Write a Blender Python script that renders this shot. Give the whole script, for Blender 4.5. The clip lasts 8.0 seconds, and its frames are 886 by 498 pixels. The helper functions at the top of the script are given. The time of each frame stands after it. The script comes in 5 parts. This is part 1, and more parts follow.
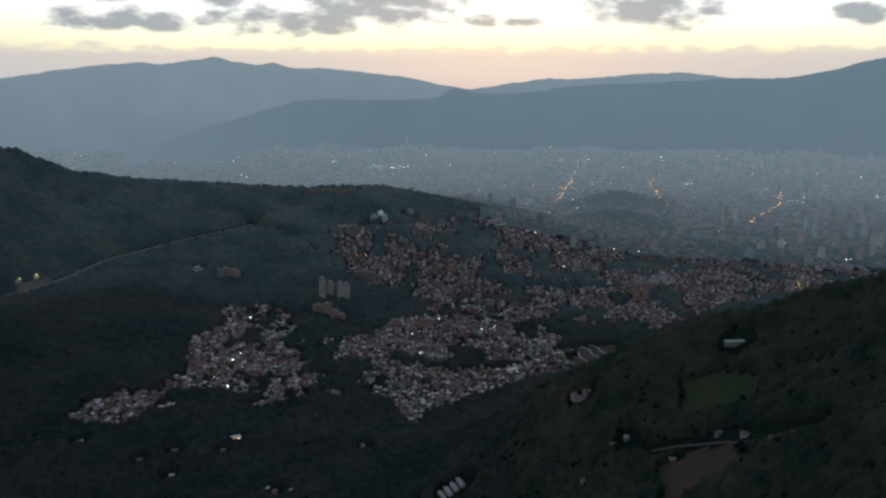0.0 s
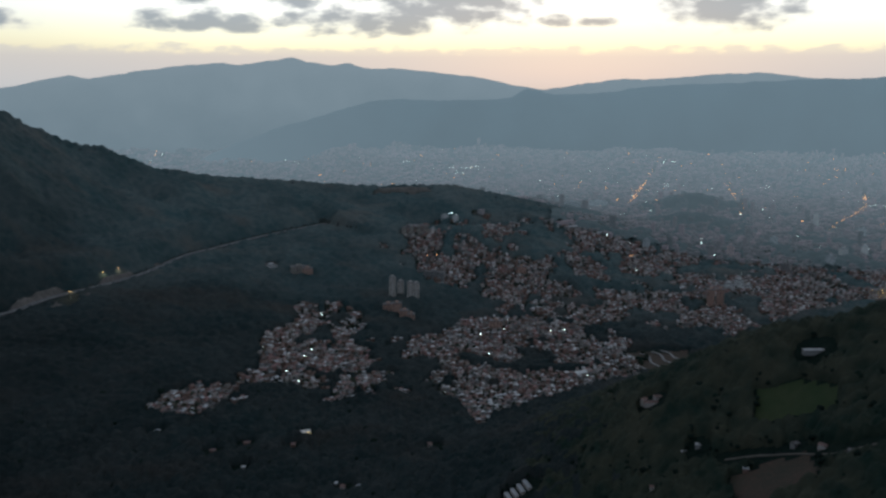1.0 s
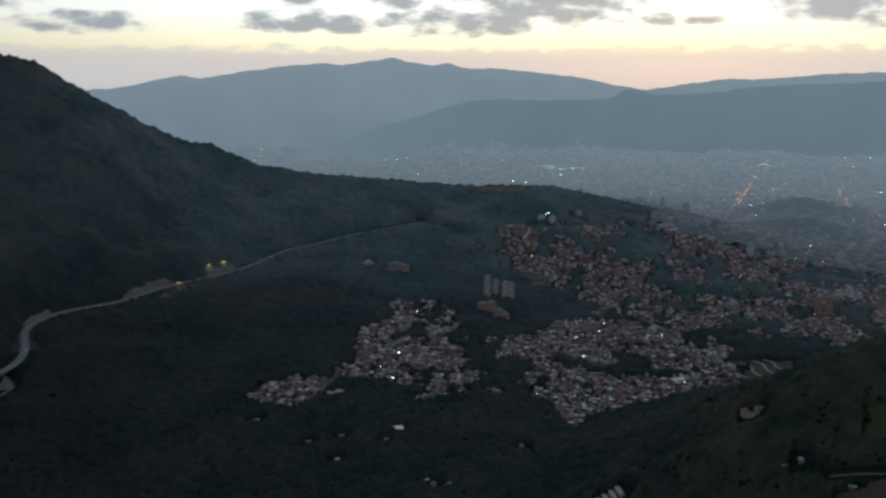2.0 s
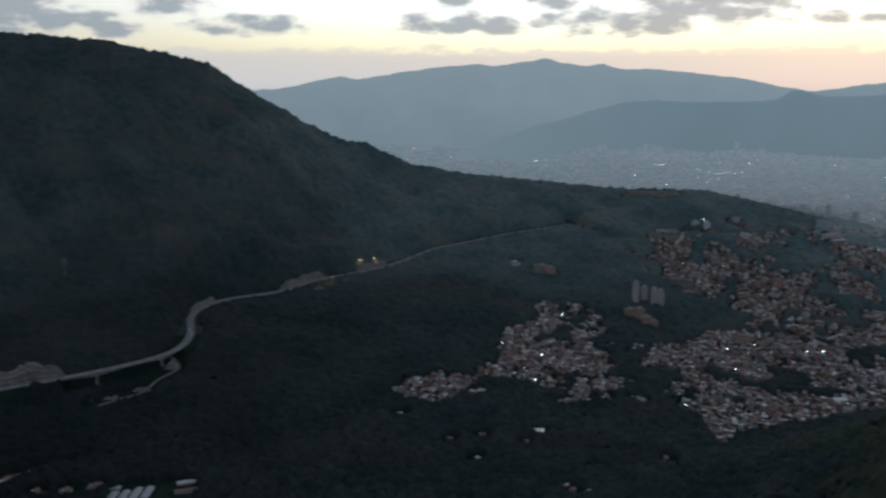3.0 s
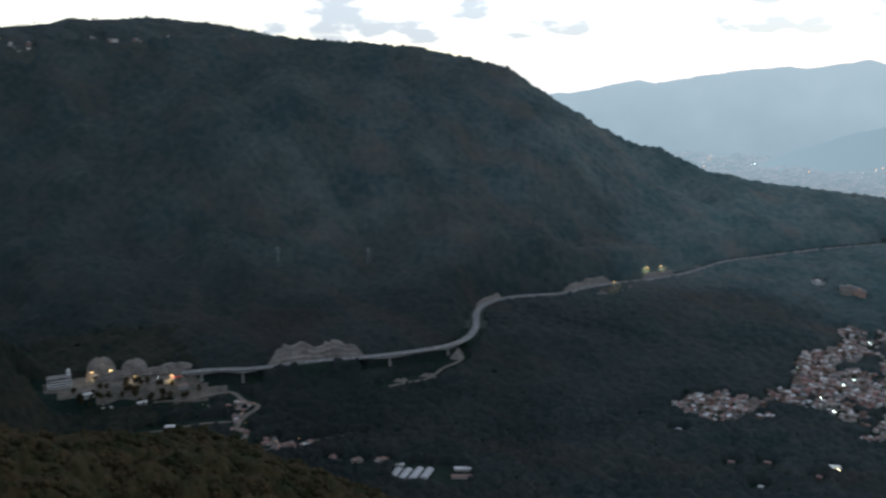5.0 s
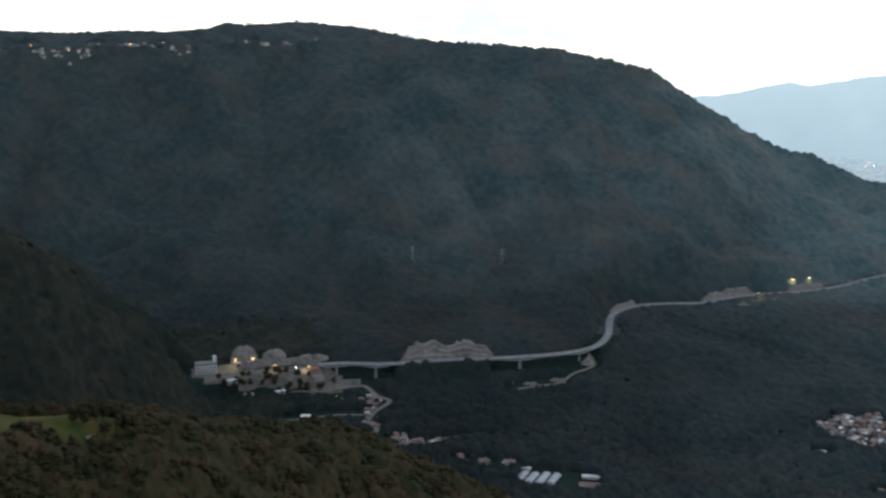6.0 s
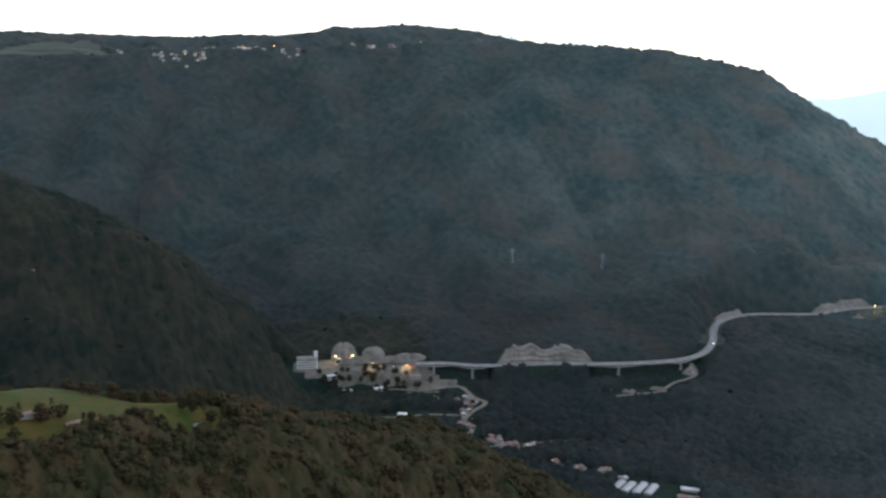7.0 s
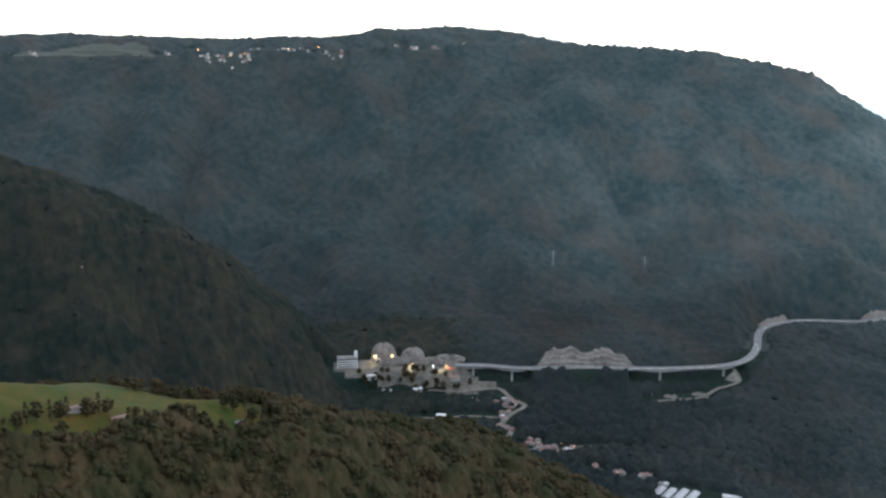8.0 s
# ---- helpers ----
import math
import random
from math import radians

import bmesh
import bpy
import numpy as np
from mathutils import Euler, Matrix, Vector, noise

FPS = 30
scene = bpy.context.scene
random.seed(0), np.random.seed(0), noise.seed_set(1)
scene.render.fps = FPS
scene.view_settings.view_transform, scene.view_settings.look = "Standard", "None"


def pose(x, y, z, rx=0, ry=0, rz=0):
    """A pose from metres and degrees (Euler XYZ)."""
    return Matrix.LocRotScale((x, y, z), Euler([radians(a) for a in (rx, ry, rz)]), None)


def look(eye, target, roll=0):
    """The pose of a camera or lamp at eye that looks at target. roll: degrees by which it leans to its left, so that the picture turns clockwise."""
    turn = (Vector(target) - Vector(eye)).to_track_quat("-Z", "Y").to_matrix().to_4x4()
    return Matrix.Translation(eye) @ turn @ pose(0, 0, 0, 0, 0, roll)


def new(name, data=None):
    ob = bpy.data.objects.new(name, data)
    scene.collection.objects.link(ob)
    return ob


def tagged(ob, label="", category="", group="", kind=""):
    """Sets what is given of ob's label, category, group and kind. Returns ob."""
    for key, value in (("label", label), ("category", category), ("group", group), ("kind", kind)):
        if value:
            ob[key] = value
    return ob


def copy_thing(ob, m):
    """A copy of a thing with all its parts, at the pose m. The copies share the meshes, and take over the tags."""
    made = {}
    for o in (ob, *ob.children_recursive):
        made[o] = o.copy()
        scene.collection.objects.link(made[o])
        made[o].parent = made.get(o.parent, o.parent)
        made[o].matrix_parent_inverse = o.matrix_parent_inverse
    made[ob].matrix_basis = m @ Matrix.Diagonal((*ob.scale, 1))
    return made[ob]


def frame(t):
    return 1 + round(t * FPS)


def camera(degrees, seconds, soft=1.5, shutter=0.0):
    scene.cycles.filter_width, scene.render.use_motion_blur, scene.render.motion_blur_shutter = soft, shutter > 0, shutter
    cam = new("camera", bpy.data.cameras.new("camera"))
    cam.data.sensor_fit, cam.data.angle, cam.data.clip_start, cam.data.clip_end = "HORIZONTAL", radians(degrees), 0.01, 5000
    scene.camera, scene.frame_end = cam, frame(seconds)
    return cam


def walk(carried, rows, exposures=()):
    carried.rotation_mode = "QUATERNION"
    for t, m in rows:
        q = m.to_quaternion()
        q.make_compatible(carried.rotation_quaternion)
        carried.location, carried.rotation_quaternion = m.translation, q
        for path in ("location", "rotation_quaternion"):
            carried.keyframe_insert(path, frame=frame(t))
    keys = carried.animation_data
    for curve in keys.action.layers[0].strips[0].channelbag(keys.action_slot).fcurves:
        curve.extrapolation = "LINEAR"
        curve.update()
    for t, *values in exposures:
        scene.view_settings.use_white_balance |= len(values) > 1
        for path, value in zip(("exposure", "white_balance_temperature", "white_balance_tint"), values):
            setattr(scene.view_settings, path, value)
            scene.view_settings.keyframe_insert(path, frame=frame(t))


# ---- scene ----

# ---------------------------------------------------------------- camera
EYE = (0.0, 0.0, 460.0)          # hovering; the valley floor is z = 0
cam = camera(54.35, 8.0, soft=2.5, shutter=0.5)
PATH = [  # seconds, turn to the left, tilt below level, roll
    (0.0, 0.0, 11.21, 0.0), (0.2, 0.05, 11.21, 0.0), (0.3, 0.75, 11.21, 0.0), (0.4, 1.75, 11.20, 0.0),
    (0.5, 2.80, 11.20, 0.0), (0.6, 3.75, 11.20, 0.0), (0.8, 4.10, 11.19, 0.0), (1.0, 4.74, 11.19, 0.0),
    (1.2, 5.79, 11.19, 0.0), (2.3, 13.80, 11.18, 0.0), (2.5, 15.74, 11.16, 0.0), (3.0, 21.13, 11.14, 0.0),
    (3.5, 25.95, 11.09, 0.05), (4.0, 30.71, 11.03, 0.08), (4.5, 35.48, 10.98, 0.1), (5.0, 40.27, 10.90, 0.05),
    (5.2, 42.15, 10.88, 0.0), (6.3, 51.45, 10.73, -0.06), (6.5, 52.67, 10.71, -0.07), (7.0, 56.02, 10.65, -0.1),
    (7.2, 57.27, 10.63, -0.13), (7.4, 58.55, 10.60, -0.18), (7.5, 58.88, 10.60, -0.2), (7.6, 58.87, 10.59, -0.2),
    (8.0, 58.78, 10.56, -0.2),
]
walk(cam, [(t, pose(*EYE, 90 - tilt, roll, turn)) for t, turn, tilt, roll in PATH],
     exposures=[(0.0, 0.12, 5900, 5), (2.5, 0.12, 5900, 5), (4.5, 0.95, 5950, 6), (5.2, 1.26, 6000, 6), (6.5, 1.84, 6150, 6), (7.4, 2.32, 6250, 7), (8.0, 2.48, 6250, 7)])

# ---------------------------------------------------------------- sky and sun
SUN_AZ, SUN_EL = -4.0, 3.5       # the sun stands low behind cloud, ahead of the first view


def build_sky():
    w = bpy.data.worlds.new("dusk_sky")
    scene.world = w
    w.use_nodes = True
    nt = w.node_tree
    nt.nodes.clear()
    N, L = nt.nodes.new, nt.links.new

    def m(op, a, b=None, c=None):
        n = N("ShaderNodeMath")
        n.operation = op
        for k, v in enumerate((a, b, c)):
            if v is None:
                continue
            if isinstance(v, (int, float)):
                n.inputs[k].default_value = v
            else:
                L(v, n.inputs[k])
        return n.outputs[0]

    def mix(f, a, b):
        n = N("ShaderNodeMix")
        n.data_type = "RGBA"
        for k, v in ((0, f), (6, a), (7, b)):
            if isinstance(v, (tuple, float, int)):
                n.inputs[k].default_value = v if not isinstance(v, tuple) else (*v, 1)
            else:
                L(v, n.inputs[k])
        return n.outputs[2]

    def ramp(f, stops):
        n = N("ShaderNodeValToRGB")
        e = n.color_ramp.elements
        e[0].position, e[0].color = stops[0][0], (*stops[0][1], 1)
        e[1].position, e[1].color = stops[-1][0], (*stops[-1][1], 1)
        for p, c in stops[1:-1]:
            q = e.new(p)
            q.color = (*c, 1)
        L(f, n.inputs[0])
        return n.outputs[0]

    tc = N("ShaderNodeTexCoord").outputs["Generated"]
    sep = N("ShaderNodeSeparateXYZ")
    L(tc, sep.inputs[0])
    x, y, z = sep.outputs
    az = m("MULTIPLY", m("ARCTAN2", m("MULTIPLY", x, -1.0), y), 57.2958)
    el = m("MULTIPLY", m("ARCSINE", z), 57.2958)
    air = N("ShaderNodeTexSky")
    air.sky_type, air.sun_disc = "NISHITA", False
    air.sun_elevation, air.sun_rotation = radians(SUN_EL), radians(-SUN_AZ)
    # bright layer behind the clouds: warm low down, white higher up, grey blue overhead
    up = m("DIVIDE", m("ADD", el, 10.0), 100.0)
    warm = ramp(up, [(0.085, (0.20, 0.23, 0.26)), (0.098, (0.54, 0.49, 0.47)), (0.113, (0.72, 0.60, 0.50)), (0.118, (1.02, 0.86, 0.56)),
                     (0.124, (1.12, 1.00, 0.66)), (0.131, (1.12, 1.04, 0.78)), (0.140, (1.12, 1.08, 0.96)), (0.18, (1.05, 1.05, 1.03)), (0.22, (0.46, 0.53, 0.62)),
                     (0.32, (0.15, 0.20, 0.28)), (1.0, (0.065, 0.095, 0.145))])
    pale = ramp(up, [(0.085, (0.30, 0.36, 0.42)), (0.098, (0.50, 0.50, 0.49)), (0.113, (0.50, 0.44, 0.38)), (0.128, (0.58, 0.52, 0.42)), (0.145, (0.72, 0.68, 0.60)),
                     (0.18, (0.84, 0.84, 0.84)), (0.22, (0.45, 0.53, 0.62)), (0.32, (0.15, 0.20, 0.28)), (1.0, (0.065, 0.095, 0.145))])
    off = m("ABSOLUTE", m("SUBTRACT", az, SUN_AZ))
    side = m("SMOOTH_MIN", m("MAXIMUM", m("DIVIDE", m("SUBTRACT", off, 22.0), 34.0), 0.0), 1.0, 0.1)
    glow = mix(side, warm, pale)
    back = m("SMOOTH_MIN", m("MAXIMUM", m("DIVIDE", m("SUBTRACT", off, 70.0), 50.0), 0.0), 1.0, 0.1)
    glow = mix(back, glow, ramp(up, [(0.0, (0.06, 0.08, 0.10)), (0.105, (0.13, 0.18, 0.25)), (0.3, (0.15, 0.215, 0.31)), (0.6, (0.095, 0.14, 0.205)), (1.0, (0.065, 0.095, 0.145))]))
    # clouds: long flat banks near the horizon
    flat = N("ShaderNodeCombineXYZ")
    L(m("MULTIPLY", az, 0.45), flat.inputs[0])
    L(m("MULTIPLY", el, 1.0), flat.inputs[1])
    n1 = N("ShaderNodeTexNoise")
    n1.inputs["Scale"].default_value, n1.inputs["Detail"].default_value, n1.inputs["Roughness"].default_value = 1.1, 7.0, 0.54
    L(flat.outputs[0], n1.inputs["Vector"])
    puff = N("ShaderNodeTexVoronoi")
    puff.feature = "SMOOTH_F1"
    puff.inputs["Scale"].default_value = 1.6
    puff.inputs["Smoothness"].default_value = 0.6
    L(flat.outputs[0], puff.inputs["Vector"])
    rag = m("SUBTRACT", m("MULTIPLY", m("SUBTRACT", n1.outputs[0], 0.5), 4.2), m("MULTIPLY", m("SUBTRACT", puff.outputs["Distance"], 0.35), 0.9))
    cover = None
    BANKS = [  # azimuth, elevation, half width, half height in degrees
        (9.6, 3.52, 6.9, 0.89), (4.2, 4.67, 5.6, 1.59), (19.8, 3.51, 4.0, 0.78), (14.1, 4.88, 1.7, 0.69), (-2.4, 3.67, 1.1, 0.45), (-5.1, 3.52, 1.3, 0.32), (-12.8, 4.57, 4.0, 1.56), (-14.8, 3.61, 1.5, 0.80),
        (-25.3, 3.75, 2.1, 0.66), (19.8, 3.52, 3.8, 0.73), (33.3, 3.28, 3.6, 0.61), (38.1, 4.68, 2.1, 0.93), (43, 3.64, 1.7, 0.83), (46.4, 4.02, 1.8, 1.01), (46.9, 4.2, 2.9, 1.92), (44.5, 3.46, 1.7, 0.83),
        (38.2, 4.77, 1.9, 0.89), (41.6, 2.96, 1.7, 0.60), (50.9, 3.38, 1.1, 0.49), (20.7, 4.87, 1.3, 0.54), (73.1, 5.93, 6.2, 1.33), (41.5, 2.66, 1.1, 0.38), (8.5, 5.9, 7.8, 0.90), (-2, 6.2, 5.6, 0.75),
        (76, 5.9, 10.1, 0.45)]
    for a, e, wd, ht in BANKS:
        u = m("DIVIDE", m("SUBTRACT", az, a), wd)
        v = m("DIVIDE", m("SUBTRACT", el, e), ht)
        d = m("SUBTRACT", 1.0, m("ADD", m("MULTIPLY", u, u), m("MULTIPLY", v, v)))
        d = m("MAXIMUM", d, -3.0)
        cover = d if cover is None else m("MAXIMUM", cover, d)
    wide = N("ShaderNodeTexNoise")
    wide.inputs["Scale"].default_value, wide.inputs["Detail"].default_value = 4.0, 6.0
    L(tc, wide.inputs["Vector"])
    high = m("MULTIPLY", m("SUBTRACT", wide.outputs[0], 0.5), 6.0)
    high = m("ADD", high, m("MINIMUM", m("DIVIDE", m("SUBTRACT", el, 11.0), 5.0), 0.4))
    cover = m("MAXIMUM", m("ADD", cover, rag), high)
    dens = N("ShaderNodeMapRange")
    dens.interpolation_type = "SMOOTHSTEP"
    dens.inputs["From Min"].default_value, dens.inputs["From Max"].default_value = -0.75, 0.85
    L(cover, dens.inputs["Value"])
    body = mix(dens.outputs[0], (0.72, 0.64, 0.60), (0.25, 0.275, 0.315))
    sky = mix(m("MULTIPLY", dens.outputs[0], 0.86), glow, body)
    # a low bank of haze along the horizon
    low = N("ShaderNodeMapRange")
    low.interpolation_type = "SMOOTHSTEP"
    low.inputs["From Min"].default_value, low.inputs["From Max"].default_value = 1.95, 1.60
    L(m("ADD", el, m("MULTIPLY", rag, 0.42)), low.inputs["Value"])
    hz = mix(side, (0.60, 0.535, 0.50), (0.56, 0.535, 0.51))
    sky = mix(m("MULTIPLY", m("MULTIPLY", low.outputs[0], m("SUBTRACT", 1.0, back)), 0.62), sky, hz)
    bg1, bg2, add, out = N("ShaderNodeBackground"), N("ShaderNodeBackground"), N("ShaderNodeAddShader"), N("ShaderNodeOutputWorld")
    L(air.outputs[0], bg1.inputs[0])
    bg1.inputs[1].default_value = 0.004
    L(sky, bg2.inputs[0])
    bg2.inputs[1].default_value = 1.0
    L(bg1.outputs[0], add.inputs[0])
    L(bg2.outputs[0], add.inputs[1])
    L(add.outputs[0], out.inputs[0])


build_sky()
sun = new("sun", bpy.data.lights.new("sun", "SUN"))
sun.data.energy, sun.data.angle, sun.data.color = 0.25, radians(12), (1.0, 0.82, 0.62)
sun.matrix_world = look((math.sin(radians(-SUN_AZ)) * 900, math.cos(radians(SUN_AZ)) * 900, 460 + 900 * math.tan(radians(SUN_EL))), EYE)

# ---------------------------------------------------------------- materials


def material(name, base, other=None, scale=0.05, rough=0.8, metal=0.0, fine=0.6, bump=0.0, vary=0.0, island=False, sheen=0.0, spec=0.4, leaf=0.0):
    """base and other are mixed by noise at two scales in world metres; vary: spread of value from piece to piece."""
    mt = bpy.data.materials.new(name)
    mt.use_nodes = True
    nt = mt.node_tree
    N, L = nt.nodes.new, nt.links.new
    b = nt.nodes["Principled BSDF"]
    b.inputs["Roughness"].default_value, b.inputs["Metallic"].default_value = rough, metal
    b.inputs["Specular IOR Level"].default_value = spec
    if sheen:
        b.inputs["Sheen Weight"].default_value, b.inputs["Sheen Roughness"].default_value = sheen, 0.5
        b.inputs["Sheen Tint"].default_value = (0.72, 0.86, 1.0, 1)
    other = other or tuple(0.6 * c for c in base)
    pos = N("ShaderNodeNewGeometry").outputs["Position"]
    a, c = N("ShaderNodeTexNoise"), N("ShaderNodeTexNoise")
    for n, s, d in ((a, scale, 4.0), (c, fine, 3.0)):
        n.inputs["Scale"].default_value, n.inputs["Detail"].default_value = s, d
        L(pos, n.inputs["Vector"])
    add = N("ShaderNodeMath")
    add.operation = "ADD"
    L(a.outputs[0], add.inputs[0])
    L(c.outputs[0], add.inputs[1])
    mr = N("ShaderNodeMapRange")
    mr.inputs["From Min"].default_value, mr.inputs["From Max"].default_value = 0.75, 1.25
    L(add.outputs[0], mr.inputs["Value"])
    mx = N("ShaderNodeMix")
    mx.data_type = "RGBA"
    mx.inputs[6].default_value, mx.inputs[7].default_value = (*base, 1), (*other, 1)
    L(mr.outputs[0], mx.inputs[0])
    col = mx.outputs[2]
    if vary:
        hs = N("ShaderNodeHueSaturation")
        rnd = N("ShaderNodeNewGeometry").outputs["Random Per Island"] if island else N("ShaderNodeObjectInfo").outputs["Random"]
        r = N("ShaderNodeMapRange")
        r.inputs["To Min"].default_value, r.inputs["To Max"].default_value = 1 - vary, 1 + vary
        L(rnd, r.inputs["Value"])
        L(r.outputs[0], hs.inputs["Value"])
        h = N("ShaderNodeMapRange")
        h.inputs["To Min"].default_value, h.inputs["To Max"].default_value = 0.5 + 0.03 * vary, 0.5 - 0.06 * vary
        L(rnd, h.inputs["Value"])
        L(h.outputs[0], hs.inputs["Hue"])
        L(col, hs.inputs["Color"])
        col = hs.outputs[0]
    L(col, b.inputs["Base Color"])
    if leaf:      # leafy relief
        lf, bp = N("ShaderNodeTexNoise"), N("ShaderNodeBump")
        lf.inputs["Scale"].default_value, lf.inputs["Detail"].default_value, lf.inputs["Roughness"].default_value = leaf, 5.0, 0.65
        L(pos, lf.inputs["Vector"])
        bp.inputs["Strength"].default_value, bp.inputs["Distance"].default_value = 1.0, 0.9 / leaf
        L(lf.outputs[0], bp.inputs["Height"])
        L(bp.outputs[0], b.inputs["Normal"])
    elif bump:
        bp = N("ShaderNodeBump")
        bp.inputs["Strength"].default_value, bp.inputs["Distance"].default_value = 0.8, bump
        L(c.outputs[0], bp.inputs["Height"])
        L(bp.outputs[0], b.inputs["Normal"])
    return mt


def lamp_glass(name, colour, power):
    mt = bpy.data.materials.new(name)
    mt.use_nodes = True
    b = mt.node_tree.nodes["Principled BSDF"]
    b.inputs["Base Color"].default_value = (*colour, 1)
    b.inputs["Emission Color"].default_value, b.inputs["Emission Strength"].default_value = (*colour, 1), power
    return mt


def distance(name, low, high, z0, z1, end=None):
    """Far hills as a backdrop, with the haze before them painted in as emission."""
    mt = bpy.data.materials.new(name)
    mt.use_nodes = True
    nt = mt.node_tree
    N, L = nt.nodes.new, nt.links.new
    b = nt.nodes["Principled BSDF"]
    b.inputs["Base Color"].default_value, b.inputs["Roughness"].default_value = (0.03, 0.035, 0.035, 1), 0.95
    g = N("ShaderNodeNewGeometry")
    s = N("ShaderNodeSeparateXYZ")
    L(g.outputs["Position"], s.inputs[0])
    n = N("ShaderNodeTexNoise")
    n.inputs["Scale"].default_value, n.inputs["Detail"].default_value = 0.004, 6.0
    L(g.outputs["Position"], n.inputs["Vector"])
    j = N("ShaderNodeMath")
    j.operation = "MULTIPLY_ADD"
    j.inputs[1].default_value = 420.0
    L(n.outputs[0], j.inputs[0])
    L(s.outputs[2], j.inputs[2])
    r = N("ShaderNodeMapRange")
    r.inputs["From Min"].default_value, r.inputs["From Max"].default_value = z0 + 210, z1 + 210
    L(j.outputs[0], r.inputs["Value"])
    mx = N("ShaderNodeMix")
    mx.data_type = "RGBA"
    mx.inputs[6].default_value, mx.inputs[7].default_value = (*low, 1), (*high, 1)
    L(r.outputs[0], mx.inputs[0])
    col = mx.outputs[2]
    if end:      # haze painted thicker towards the range's far end
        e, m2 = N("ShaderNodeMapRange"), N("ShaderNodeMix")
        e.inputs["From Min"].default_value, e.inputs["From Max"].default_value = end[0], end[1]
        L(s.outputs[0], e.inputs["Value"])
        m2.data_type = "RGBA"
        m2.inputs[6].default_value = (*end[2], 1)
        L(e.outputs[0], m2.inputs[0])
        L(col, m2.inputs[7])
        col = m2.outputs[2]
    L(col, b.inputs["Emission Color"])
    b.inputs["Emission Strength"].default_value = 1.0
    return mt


M_FOREST = material("forest_floor", (0.006, 0.015, 0.012), (0.016, 0.027, 0.020), 0.010, 0.9, fine=0.12, leaf=0.15, spec=0.12)
# slope ground with distance haze painted into its paler, bluer base colour
M_HIGH = material("hazed_slope_woods", (0.020, 0.034, 0.034), (0.048, 0.054, 0.048), 0.006, 0.9, fine=0.05, leaf=0.13, spec=0.2)
M_TOWN = material("town_ground", (0.090, 0.082, 0.075), (0.030, 0.040, 0.032), 0.03, 0.85, fine=0.15)
M_GRASS = material("pasture_grass", (0.022, 0.038, 0.003), (0.064, 0.045, 0.008), 0.040, 0.9, fine=0.14, bump=0.4, spec=0.2)
M_YARD = material("levelled_works_ground", (0.135, 0.118, 0.102), (0.050, 0.050, 0.040), 0.05, 0.9, fine=0.16, bump=0.3)
M_FIELD = material("dark_green_field", (0.022, 0.042, 0.012), (0.038, 0.050, 0.018), 0.03, 0.9, fine=0.1)


def hazed_woods(name):
    """Woods with haze painted into the leaf tone, paler on the far heights (a mesh attribute), with stands, gaps and
    bare earth.
    """
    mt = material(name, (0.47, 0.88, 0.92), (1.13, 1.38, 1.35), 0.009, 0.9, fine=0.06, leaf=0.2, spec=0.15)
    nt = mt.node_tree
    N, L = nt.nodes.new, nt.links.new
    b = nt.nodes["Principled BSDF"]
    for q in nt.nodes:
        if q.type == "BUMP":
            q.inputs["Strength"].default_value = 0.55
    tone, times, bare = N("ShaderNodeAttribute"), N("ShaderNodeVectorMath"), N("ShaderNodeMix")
    tone.attribute_name = "wood_haze_tone"
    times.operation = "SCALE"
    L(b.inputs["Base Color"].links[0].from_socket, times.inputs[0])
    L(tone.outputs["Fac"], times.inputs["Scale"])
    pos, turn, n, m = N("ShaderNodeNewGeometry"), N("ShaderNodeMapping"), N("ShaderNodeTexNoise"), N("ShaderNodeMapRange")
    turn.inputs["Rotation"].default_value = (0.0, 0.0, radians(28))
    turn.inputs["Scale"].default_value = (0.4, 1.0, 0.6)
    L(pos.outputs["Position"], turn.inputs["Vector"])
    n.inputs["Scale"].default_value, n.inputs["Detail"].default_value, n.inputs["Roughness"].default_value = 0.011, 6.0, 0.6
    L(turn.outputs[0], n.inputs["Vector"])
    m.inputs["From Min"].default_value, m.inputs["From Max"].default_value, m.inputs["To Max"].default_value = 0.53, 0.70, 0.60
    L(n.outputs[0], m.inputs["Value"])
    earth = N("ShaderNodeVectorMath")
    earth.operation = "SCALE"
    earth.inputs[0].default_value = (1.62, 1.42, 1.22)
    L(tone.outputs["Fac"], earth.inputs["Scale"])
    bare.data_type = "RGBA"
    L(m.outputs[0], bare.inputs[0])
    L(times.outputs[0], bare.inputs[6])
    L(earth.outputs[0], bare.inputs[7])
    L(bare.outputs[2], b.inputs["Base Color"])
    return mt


M_WOODS = hazed_woods("hazed_mountain_woods")
M_HIGH_PASTURE = material("high_pasture", (0.046, 0.052, 0.036), (0.028, 0.036, 0.029), 0.012, 0.9, fine=0.08, bump=0.3)
M_UNDER = material("spur_undergrowth", (0.014, 0.019, 0.006), (0.040, 0.030, 0.013), 0.03, 0.9, fine=0.12, leaf=0.5, spec=0.15)
M_SOIL = material("bare_soil", (0.070, 0.042, 0.030), (0.036, 0.034, 0.022), 0.03, 0.9, fine=0.3, bump=0.4)
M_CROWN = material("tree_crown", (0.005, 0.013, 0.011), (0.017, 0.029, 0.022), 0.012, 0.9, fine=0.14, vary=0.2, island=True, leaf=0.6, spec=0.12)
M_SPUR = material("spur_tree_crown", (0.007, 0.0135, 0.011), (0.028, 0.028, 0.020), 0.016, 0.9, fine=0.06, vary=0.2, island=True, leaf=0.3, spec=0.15)
